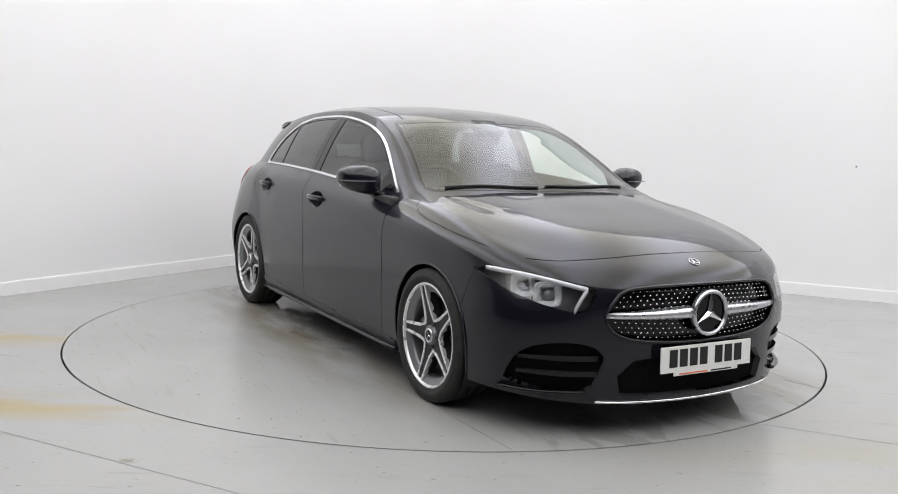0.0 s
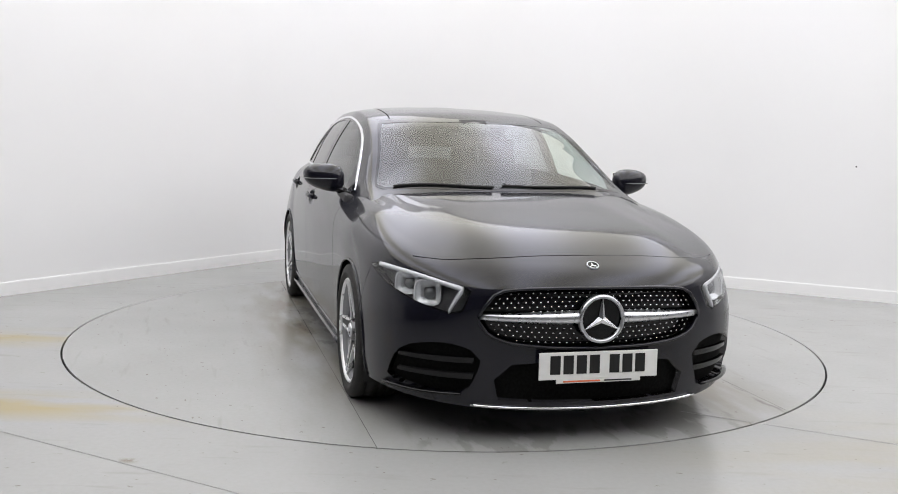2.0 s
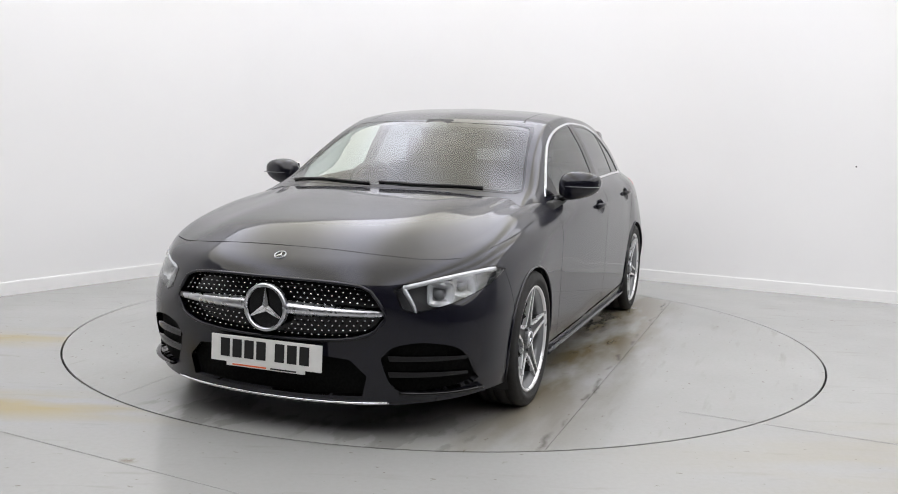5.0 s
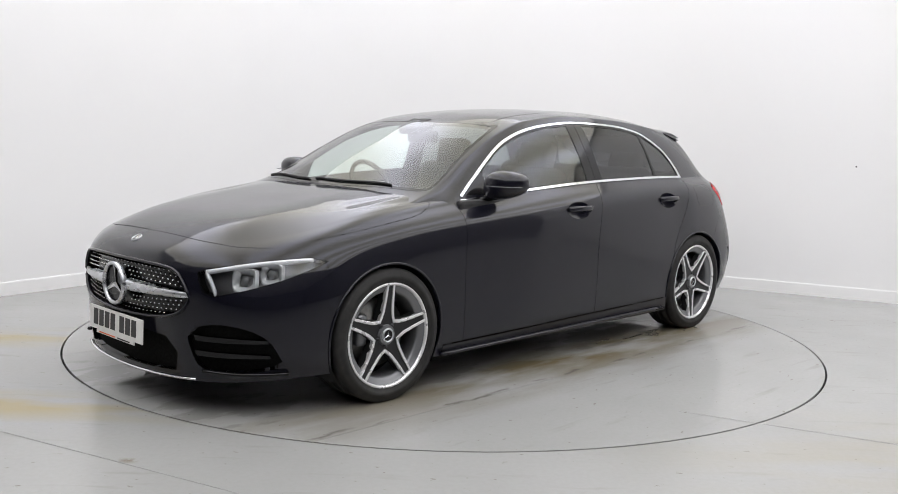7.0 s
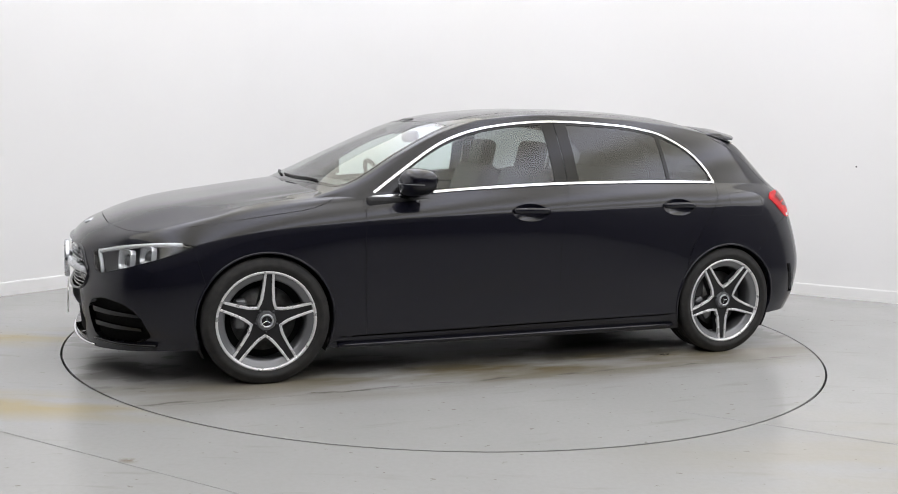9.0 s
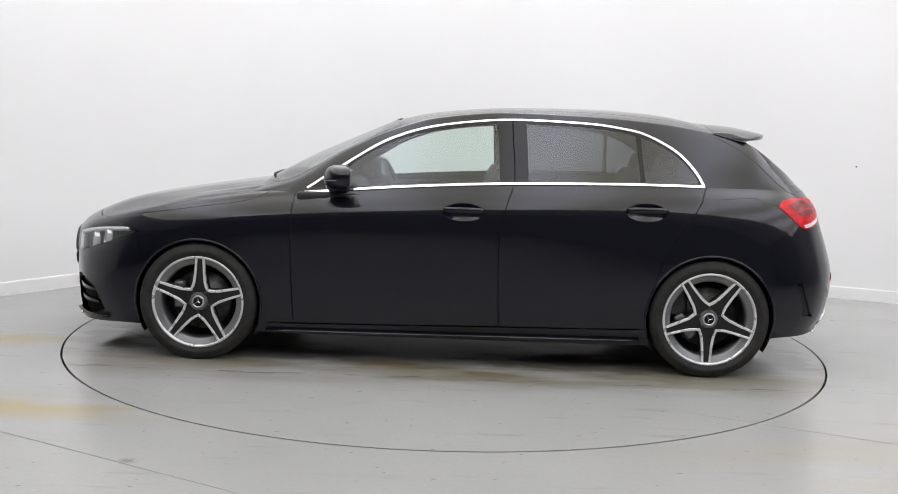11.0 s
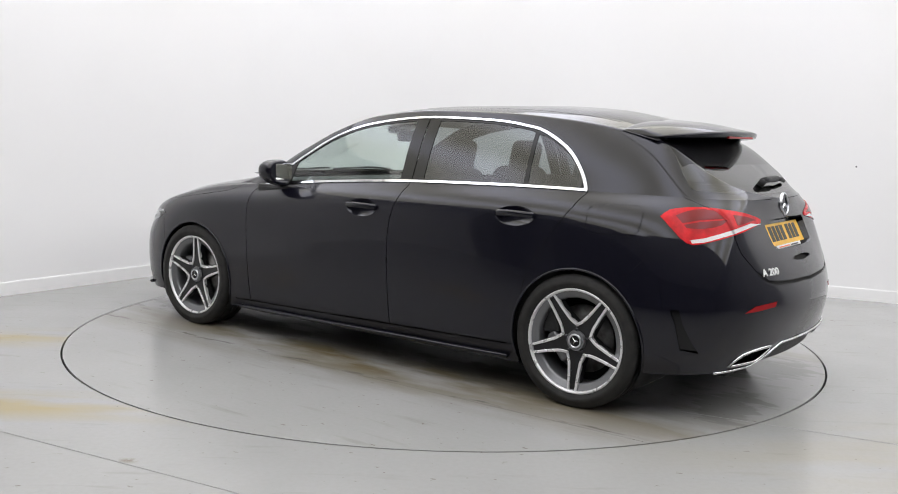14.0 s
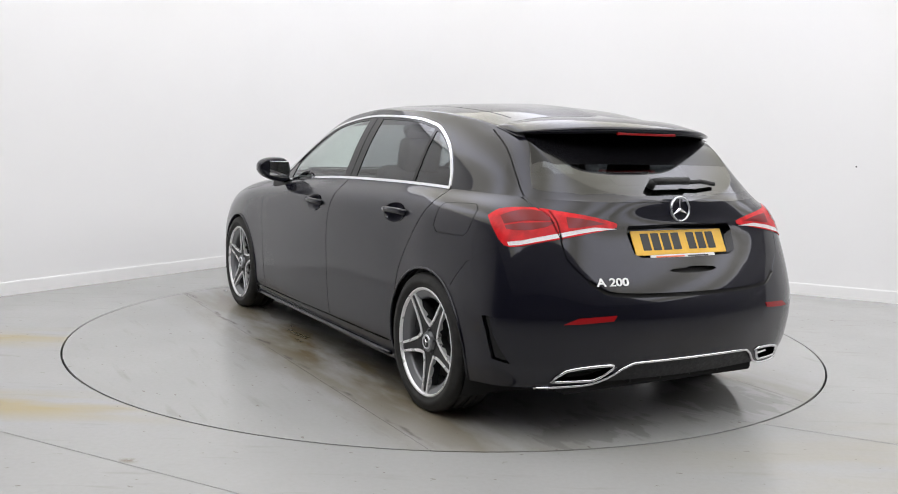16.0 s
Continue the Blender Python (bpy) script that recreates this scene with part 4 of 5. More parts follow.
flap_names = ["flap_gap"]


def bowl_at(cx, cz):
    def f(p):
        r = ((p[0] - cx) / 0.108) ** 2 + ((p[2] - cz) / 0.047) ** 2
        return -0.022 * max(0.0, 1 - r) ** 0.6
    return f


panel("bonnet", [(side, "bonnet"), (hood, "bonnet")], PAINT, car, "glossy black bonnet with soft creases", sides=BOTH)
panel("front_bumper", [(side, "front_bumper"), (hood, "nose")], PAINT, car, "black front bumper", sides=BOTH, edge=0.03)
for s in (1, -1):
    panel("front_wing", [(side, "front_wing"), (hood, "wing_top")], PAINT, car, sides=(s,), edge=0.02)
    for name, cup, hx, hz in (("front_door", "handle_cup_front", *HANDLES[0]), ("rear_door", "handle_cup_rear", *HANDLES[1])):
        door = panel(name, [(side, name)], PAINT, car, "black door with a body-coloured handle", sides=(s,))
        panel("handle_cup", [(side, cup)], PAINT, door, sides=(s,), edge=0.0, bowl=bowl_at(hx, hz))
        bm = bmesh.new()
        p, n = side.frame_at(*side.uv((hx, hz), (0, 2)))
        path = []
        for k in range(13):
            t = k / 12
            x = hx + 0.102 - 0.212 * t
            q, m = side.frame_at(*side.uv((x, hz + 0.006), (0, 2)))
            lift = 0.004 + 0.026 * math.sin(math.pi * min(1, max(0, t))) ** 0.45
            path.append(q + m * lift)
        tube(bm, path, 0.011, 10, flat=(0.009, 0.015))
        for v in bm.verts:
            v.co.y *= s
        bmesh.ops.recalc_face_normals(bm, faces=bm.faces)
        part("handle", bm, PAINT, door, "body-coloured door handle")
    panel("side_skirt", [(side, "side_skirt")], PAINT, car, sides=(s,), offset=0.004, edge=0.03)
    quarter = [(side, "rear_quarter"), (upper, "pillar")] + ([] if s > 0 else [(side, "flap_gap")])
    panel("rear_quarter", quarter, PAINT, car, sides=(s,), edge=0.015)
    panel("joint_line", [(side, "gap"), (hood, "gap"), (upper, "gap")] + ([(side, "flap_gap")] if s > 0 else []) + [(side, "gate_gap"), (side, "lamp_gap")], UNDER, car, sides=(s,), offset=-0.009, edge=0)
    # lamps at the front: recessed bowl, reflectors, light guide and cover
    lamp = panel("headlamp", [(side, "headlamp")], LENS, car, "clear headlamp with chrome reflectors and light guide", sides=(s,), offset=0.001, edge=0)
    panel("lamp_surround", [(side, "lamp_edge")], BLACK_GLOSS, lamp, sides=(s,), edge=0.05)
    panel("lamp_back", [(side, "headlamp"), (side, "lamp_edge")], LAMP_GREY, lamp, sides=(s,), offset=-0.055, edge=0)

    def lamp_strip(name, pts, width, depth, material, thick=0.014):
        bm = bmesh.new()
        rows = []
        for p in resample(pts, 0.02):
            q, n = side.frame_at(*side.uv(p))
            w = np.array((0, 0, 1.0))
            w = w - n * (w @ n)
            w /= np.linalg.norm(w)
            c = q - n * depth
            rows.append([bm.verts.new(c + w * width / 2 * a + n * thick * b) for a, b in ((1, 0), (0.85, 0.8), (0, 1), (-0.85, 0.8), (-1, 0))])
        for a, b in zip(rows, rows[1:]):
            for k in range(4):
                bm.faces.new((a[k], b[k], b[k + 1], a[k + 1]))
        bm.faces.new(rows[0])
        bm.faces.new(rows[-1][::-1])
        for v in bm.verts:
            v.co.y *= s
        bmesh.ops.recalc_face_normals(bm, faces=bm.faces)
        return part(name, bm, material, lamp)

    lamp_strip("light_guide", [(1.76, 0.825, 0.694), (1.94, 0.735, 0.683), (2.045, 0.645, 0.660), (2.122, 0.55, 0.634)], 0.022, 0.012, LAMP_DRL)
    lamp_strip("light_guide", [(2.128, 0.548, 0.636), (2.118, 0.575, 0.59), (2.108, 0.598, 0.540)], 0.034, 0.012, LAMP_DRL)
    for (cx, cy, cz), r in (((2.020, 0.676, 0.608), 0.052), ((1.925, 0.745, 0.636), 0.046)):
        q, n = side.frame_at(*side.uv((cx, cy, cz)))
        out = n * 0.5 + np.array((0.8, 0.2, 0.0))
        out /= np.linalg.norm(out)
        turn = Vector(out).to_track_quat("Z", "Y").to_matrix().to_4x4()
        bm = bmesh.new()
        lathe(bm, [(r * 0.42, -0.034), (r * 0.6, -0.026), (r * 0.62, -0.018), (r * 0.9, -0.006), (r, 0.004), (r * 1.1, 0.005), (r * 1.12, -0.022)], 24, "z")
        for v in bm.verts:
            d = math.hypot(v.co.x, v.co.y)
            a = math.atan2(v.co.y, v.co.x)
            k = (abs(math.cos(a)) ** 5 + abs(math.sin(a)) ** 5) ** -0.2
            v.co.x, v.co.y = d * k * math.cos(a) * 1.0, d * k * math.sin(a) * 0.92
        bm.transform(Matrix.Translation(q - n * 0.026) @ turn)
        for v in bm.verts:
            v.co.y *= s
        bmesh.ops.recalc_face_normals(bm, faces=bm.faces)
        bowl_ob = part("reflector", bm, REFLECTOR, lamp, smooth=False)
        bm = bmesh.new()
        bmesh.ops.create_uvsphere(bm, u_segments=16, v_segments=10, radius=r * 0.46)
        bm.transform(Matrix.Translation(q - n * 0.046) @ turn @ Matrix.Diagonal((1, 1, 0.6, 1)))
        for v in bm.verts:
            v.co.y *= s
        part("projector", bm, ALLOY_GREY, bowl_ob)
    # side intakes
    intake_ob = panel("side_intake", [(side, "side_intake"), (side, "intake_blade")], DEEP, car, "black side intake with blades", sides=(s,), offset=-0.028, edge=0)
    panel("blade", [(side, "intake_blade")], BLACK_GLOSS, intake_ob, sides=(s,), offset=-0.010, edge=0.017)
    # rear lamps
    tail = panel("tail_lamp", [(side, "tail_lamp"), (side, "tail_bar"), (side, "tail_dark")], RED_LENS, car, "red wrap-round tail lamp with white lower strip", sides=(s,), offset=0.004, edge=0.015)
    panel("white_strip", [(side, "tail_white")], WHITE_LENS, tail, sides=(s,), offset=0.003, edge=0.01)
    panel("dark_core", [(side, "tail_dark")], CORE_RED, tail, sides=(s,), offset=0.0055, edge=0.002)
    panel("rear_reflector", [(side, "rear_reflector")], DARK_RED, car, "slim red bumper reflector", sides=(s,), offset=0.003, edge=0.01)
    ex = panel("exhaust_trim", [(side, "exhaust")], UNDER, car, "chrome-framed exhaust trim", sides=(s,), offset=-0.035, edge=0)
    ring = resample(EXHAUST + EXHAUST[:1], 0.02)[:-1]
    bm = bmesh.new()
    tube(bm, [(lambda f: f[0] + f[1] * 0.004)(side.frame_at(*side.uv(p, (1, 2), rear_of))) for p in ring], 0.007, 8, closed=True)
    for v in bm.verts:
        v.co.y *= s
    bmesh.ops.recalc_face_normals(bm, faces=bm.faces)
    part("chrome_ring", bm, CHROME, ex)
    panel("corner_vent", [(side, "corner_vent")], BLACK_GLOSS, car, sides=(s,), offset=-0.012, edge=0)
    # windows
    panel("front_window", [(upper, "front_window")], GLASS, car, "clear side window", sides=(s,), offset=-0.003, edge=0)
    panel("rear_window", [(upper, "rear_window")], PRIVACY, car, "dark tinted side window", sides=(s,), offset=-0.003, edge=0)
    panel("quarter_window", [(upper, "quarter_window")], PRIVACY, car, "small dark tinted quarter window", sides=(s,), offset=-0.003, edge=0)
    panel("window_frame", [(upper, "window_surround")], BLACK_GLOSS, car, sides=(s,), edge=0.006)
    # chrome line round the windows
    bm = bmesh.new()
    low3 = [upper.fn(*upper.uv(p, (0, 2), flank)) for p in [(-1.327, 1.006), (-1.1, 1.008), (-0.8, 1.006), (-0.25, 0.992), (0.3, 0.959), (0.6, 0.932), (0.815, 0.912)]]
    for line in (top3, resample(low3, 0.05)):
        rows = []
        for i, p in enumerate(line):
            q, n = upper.frame_at(*upper.uv(p))
            d = np.asarray(line[min(i + 1, len(line) - 1)]) - np.asarray(line[max(i - 1, 0)])
            w = np.cross(d, n)
            w /= np.linalg.norm(w)
            rows.append([bm.verts.new(q + w * a * 0.0085 + n * b) for a, b in ((1, -0.002), (0.8, 0.005), (-0.8, 0.005), (-1, -0.002))])
        for a, b in zip(rows, rows[1:]):
            for k in range(3):
                bm.faces.new((a[k], b[k], b[k + 1], a[k + 1]))
    for v in bm.verts:
        v.co.y *= s
    bmesh.ops.recalc_face_normals(bm, faces=bm.faces)
    part("window_chrome", bm, CHROME, car, "bright chrome strip round the side windows", smooth=False)

panel("centre_intake", [(side, "centre_intake")], DEEP, car, "black lower air intake", sides=BOTH, offset=-0.028, edge=0)
panel("rear_bumper", [(side, "rear_bumper")], PAINT, car, sides=BOTH, edge=0.025)
gate_ob = panel("tailgate", [(side, "tailgate")], PAINT, car, "black tailgate with badge and number plate", sides=BOTH, edge=0.045)
panel("plate_recess", [(side, "plate_recess")], PAINT, gate_ob, sides=BOTH, offset=-0.045, edge=0)
panel("gate_grip", [(side, "gate_grip")], UNDER, gate_ob, sides=BOTH, offset=-0.02, edge=0)
panel("diffuser", [(side, "diffuser")], BLACK_TRIM, car, "black rear diffuser", sides=BOTH, offset=-0.012, edge=0.04)
panel("windscreen", [(upper, "windscreen")], GLASS, car, "wide clear windscreen", sides=BOTH, edge=0)
panel("windscreen_border", [(upper, "screen_edge")], BLACK_GLOSS, car, sides=BOTH, edge=0.004, offset=0.001)
panel("roof", [(upper, "roof")], PAINT, car, "glossy black roof", sides=BOTH)
panel("headlining", [(upper, "roof")], LINING, car, "grey cloth headlining", sides=BOTH, offset=-0.03, edge=0)
panel("rear_screen", [(upper, "rear_screen")], REAR_GLASS, car, "dark tinted rear screen", sides=BOTH, edge=0)

panel("print_shade_band", [(upper, "print_shade_band")], BLACK_GLOSS, car, "black print and painted-in spoiler shade along the rear screen's top", sides=BOTH, edge=0)

# ---- underside, liners ----
bm = bmesh.new()
box(bm, (0.0, 0, 0.235), (3.95, 1.10, 0.10), bevel=0.02)
box(bm, (0.0, 0, 0.24), (1.75, 1.66, 0.11), bevel=0.02)
box(bm, (1.93, 0, 0.25), (0.30, 1.15, 0.14), bevel=0.02)
box(bm, (1.42, 0, 0.49), (0.95, 0.92, 0.40), bevel=0.03)
part("underbody", bm, UNDER, car, smooth=False)
for k in range(4):
    bm = bmesh.new()
    box(bm, (-1.97, -0.255 + 0.17 * k, 0.262), (0.14, 0.010, 0.07), bevel=0.003)
    part("diffuser_fin", bm, BLACK_TRIM, car, smooth=False)
bm = bmesh.new()
box(bm, (-1.78, 0.0, 0.255), (0.36, 0.7, 0.12), bevel=0.04)
part("silencer", bm, UNDER, car, smooth=False)
for hx in (HUB_X, -HUB_X):
    for s in (1, -1):
        bm = bmesh.new()
        lathe(bm, [(0.05, 0.50), (0.30, 0.50), (0.352, 0.52), (0.352, 0.835), (0.342, 0.86)], 40, "y", math.radians(-30), math.radians(210))
        bm.transform(Matrix.Translation((hx, 0, HUB_Z)))
        for v in bm.verts:
            v.co.y *= s
        part("arch_liner", bm, UNDER, car)


for hx in (HUB_X, -HUB_X):
    for s in (1, -1):
        bm = bmesh.new()
        path = []
        for a in np.linspace(math.radians(-20), math.radians(200), 44):
            q, m = side.frame_at(*side.uv((hx + 0.340 * math.cos(a), HUB_Z + 0.338 * math.sin(a)), (0, 2)))
            path.append((q + m * 0.001) * (1, s, 1))
        tube(bm, path, 0.006, 8)
        bmesh.ops.recalc_face_normals(bm, faces=bm.faces)
        part("arch_lip", bm, PAINT, car)


# ---- wheels ----
def star(bm, r, thick, hub=0.12):
    """A flat three-armed emblem in the y, z plane, raised along x."""
    for k in range(3):
        a = math.pi / 2 + k * 2 * math.pi / 3
        c, s_ = math.cos(a), math.sin(a)
        pts = [(0, 0)]
        base = r * hub
        loc = [(-base * 0.5, base), (-0.01 * r, r), (0.01 * r, r), (base * 0.5, base)]
        ring = [(-base, 0.0), (-0.012 * r, r), (0.012 * r, r), (base, 0.0)]
        vs = [bm.verts.new((0.0, c * v - s_ * u, s_ * v + c * u)) for u, v in ring]
        ridge = [bm.verts.new((thick, 0, 0)), bm.verts.new((thick * 0.5, c * r, s_ * r))]
        bm.faces.new((vs[0], vs[1], ridge[1], ridge[0]))
        bm.faces.new((ridge[0], ridge[1], vs[2], vs[3]))
    bmesh.ops.recalc_face_normals(bm, faces=bm.faces)


def make_wheel():
    bm = bmesh.new()
    lathe(bm, [(0.240, 0.094), (0.232, 0.088), (0.212, 0.079), (0.204, 0.074), (0.200, 0.066), (0.200, 0.03), (0.206, -0.04), (0.222, -0.10)], 60)
    wheel = finish(bm, "wheel", ALLOY_GREY, car, "five twin-spoke machined alloy wheel")
    bm = bmesh.new()
    lathe(bm, [(0.234, 0.089), (0.237, 0.099), (0.244, 0.1025), (0.2485, 0.098)], 60)
    part("rim_lip", bm, ALLOY, wheel)
    bm = bmesh.new()
    prof = [(0.243, -0.095), (0.262, -0.108), (0.29, -0.110), (0.308, -0.100), (0.316, -0.084), (0.316, -0.052), (0.309, -0.050), (0.309, -0.044), (0.316, -0.042), (0.316, -0.016),
            (0.309, -0.014), (0.309, -0.008), (0.316, -0.006), (0.316, 0.042), (0.309, 0.044), (0.309, 0.050), (0.316, 0.052), (0.316, 0.084), (0.310, 0.098), (0.300, 0.105),
            (0.285, 0.108), (0.283, 0.1095), (0.268, 0.1095), (0.266, 0.1075), (0.254, 0.104), (0.2475, 0.098), (0.243, 0.09)]
    lathe(bm, prof, 72)
    part("tyre", bm, RUBBER, wheel, "black low-profile tyre")
    bm = bmesh.new()
    lathe(bm, [(0.03, 0.030), (0.075, 0.032), (0.078, 0.012), (0.16, 0.012), (0.162, 0.0), (0.155, -0.012), (0.05, -0.012)], 48)
    part("brake_disc", bm, STEEL, wheel)
    bm = bmesh.new()
    lathe(bm, [(0.02, -0.045), (0.216, -0.045)], 40)
    part("backing", bm, UNDER, wheel)
    bm = bmesh.new()
    box(bm, (0.118, 0.018, 0.03), (0.06, 0.06, 0.15), bevel=0.015)
    part("brake_caliper", bm, ALLOY_GREY, wheel)
    bm = bmesh.new()
    lathe(bm, [(0.004, 0.082), (0.034, 0.085), (0.042, 0.085), (0.047, 0.080), (0.050, 0.06)], 40)
    part("hub", bm, ALLOY_GREY, wheel)
    bm = bmesh.new()
    lathe(bm, [(0.0005, 0.090), (0.026, 0.090), (0.0275, 0.093), (0.031, 0.094), (0.034, 0.091), (0.036, 0.078)], 32)
    cap = part("hub_cap", bm, SILVER, wheel, "silver hub cap with three-armed emblem")
    bm = bmesh.new()
    lathe(bm, [(0.034, 0.087), (0.046, 0.086), (0.052, 0.070)], 10)
    part("hub_ring", bm, ALLOY_GREY, wheel, smooth=False)
    bm = bmesh.new()
    star(bm, 0.025, 0.003)
    bm.transform(Matrix.Translation((0, 0.0905, 0)) @ Matrix.Rotation(math.pi / 2, 4, "Z"))
    part("emblem", bm, CHROME, wheel, smooth=False)
    bm = bmesh.new()
    lathe(bm, [(0.0005, 0.0908), (0.0255, 0.0908)], 28)
    part("cap_disc", bm, BLACK_GLOSS, wheel)
    for k in range(5):
        a = math.pi / 2 + 0.05 + k * 2 * math.pi / 5
        c, s_ = math.cos(a), math.sin(a)
        at = lambda r, w, h: (c * r - s_ * w, h, s_ * r + c * w)
        face = lambda r: 0.078 + 0.016 * max(0.0, (r - 0.07) / 0.17)
        bm = bmesh.new()
        out = [(0.030, -0.022), (0.062, -0.046), (0.085, -0.040), (0.12, -0.033), (0.237, -0.022), (0.237, 0.022), (0.12, 0.033), (0.085, 0.040), (0.062, 0.046), (0.030, 0.022)]
        f = [bm.verts.new(at(r, w, face(r) - 0.006)) for r, w in out]
        b = [bm.verts.new(at(r, w * 1.12, face(r) - 0.05)) for r, w in out]
        bm.faces.new(f)
        for i in range(10):
            bm.faces.new((f[i], f[(i + 1) % 10], b[(i + 1) % 10], b[i]))
        bmesh.ops.recalc_face_normals(bm, faces=bm.faces)
        part("spoke", bm, GROOVE, wheel, smooth=False)
        for q in (1, -1):
            bm = bmesh.new()
            rows = []
            for r, w, wd in ((0.0560, 0.0445, 0.012), (0.066, 0.0425, 0.0135), (0.080, 0.0362, 0.0145), (0.105, 0.0292, 0.0140), (0.16, 0.0232, 0.0130), (0.2385, 0.0185, 0.0115)):
                y = face(r)
                rows.append([bm.verts.new(at(r, q * (w + d), y + e)) for d, e in ((wd * 0.5, -0.02), (wd * 0.5, -0.001), (wd * 0.38, 0.0), (-wd * 0.38, 0.0), (-wd * 0.5, -0.001), (-wd * 0.5, -0.009))])
            for x0, x1 in zip(rows, rows[1:]):
                for i in range(5):
                    bm.faces.new((x0[i], x1[i], x1[i + 1], x0[i + 1]))
            bmesh.ops.recalc_face_normals(bm, faces=bm.faces)
            part("rib", bm, ALLOY, wheel, smooth=False)
        bm = bmesh.new()
        lathe(bm, [(0.0005, 0.0), (0.0065, 0.0), (0.0065, -0.012), (0.011, -0.012), (0.011, -0.02)], 10)
        b2 = a + math.pi / 5
        bm.transform(Matrix.Translation((math.cos(b2) * 0.055, 0.083, math.sin(b2) * 0.055)))
        part("wheel_bolt", bm, SPOKE_DARK, wheel)
    return wheel


GROOVE = mat("groove_black", (0.010, 0.010, 0.011), 0.45)
SPOKE_DARK = vary(mat("black_alloy", (0.035, 0.036, 0.04), 0.35, 0.5, coat=0.3), 40, 0.3, 0.45, "Roughness")
wheel = make_wheel()
WHEEL_Y = 0.782
wheel.matrix_basis = pose(HUB_X, WHEEL_Y, HUB_Z)
copy_thing(wheel, pose(-HUB_X, WHEEL_Y, HUB_Z, 0, 38, 0))
copy_thing(wheel, pose(HUB_X, -WHEEL_Y, HUB_Z, 0, 20, 180))
copy_thing(wheel, pose(-HUB_X, -WHEEL_Y, HUB_Z, 0, 55, 180))

# ---- grille ----
grille = panel("grille", [(side, "grille")], BLACK_GLOSS, car, "black grille studded with bright chrome pins", sides=BOTH, offset=-0.040, edge=0)


def front_at(y, z):
    p, n = side.frame_at(*side.uv((abs(y), z), (1, 2), front_of))
    if y < 0:
        p, n = p * MIRROR, n * MIRROR
    return p, n


def inside(poly, y, z):
    hit = False
    for (a, b), (c, d) in zip(poly, poly[1:] + poly[:1]):
        if (b > z) != (d > z) and y < (c - a) * (z - b) / (d - b) + a:
            hit = not hit
    return hit


pin_bm = bmesh.new()
bmesh.ops.create_icosphere(pin_bm, subdivisions=1, radius=0.0052)
pin_me = bpy.data.meshes.new("pin")
pin_bm.to_mesh(pin_me)
pin_bm.free()
pin_me.materials.append(CHROME)
pin_me.polygons.foreach_set("use_smooth", [True] * len(pin_me.polygons))
SHRUNK = [(y * 0.975, 0.527 + (z - 0.527) * 0.92) for y, z in GRILLE]
for row in range(-6, 7):
    for col in range(0, 17):
        y = (col + (0.5 if row % 2 else 0.0)) * 0.0295
        z = 0.530 + row * 0.0195 + (0.010 if row > 0 else -0.010) + (0.02 * (y / 0.49) ** 2 * (-1 if row > 0 else 1))
        bar = 0.022 - 0.02 * y
        if row == 0 or abs(z - 0.530) < bar + 0.006 or y * y + (z - 0.527) ** 2 < 0.108 ** 2 or not inside(SHRUNK, y, z):
            continue
        for s in ((1, -1) if y > 0.005 else (1,)):
            p, n = front_at(y * s, z)
            ob = new("pin", pin_me)
            ob.parent = grille
            ob.location = p - n * 0.014
            ob.scale = (1.0, 1.0, 0.8)
for s in (1, -1):
    bm = bmesh.new()
    rows = []
    for k in range(12):
        y = 0.085 + (0.486 - 0.085) * k / 11
        h = 0.024 - 0.012 * k / 11
        z = 0.530 - 0.004 * k / 11
        p, n = front_at(y, z)
        out = n * (0.014 - 0.012 * (k / 11) ** 3)
        rows.append([bm.verts.new((p + out * e + np.array((0, 0, h * d))) * (1, s, 1)) for d, e in ((-1, -2.0), (-1, 0.2), (-0.55, 0.9), (0.15, 1.0), (0.75, 0.6), (1, 0.1), (1, -2.0))])
    for a, b in zip(rows, rows[1:]):
        for i in range(6):
            bm.faces.new((a[i], b[i], b[i + 1], a[i + 1]))
    bm.faces.new(rows[-1])
    bmesh.ops.recalc_face_normals(bm, faces=bm.faces)
    part("grille_bar", bm, SILVER, grille, "satin silver grille bar")


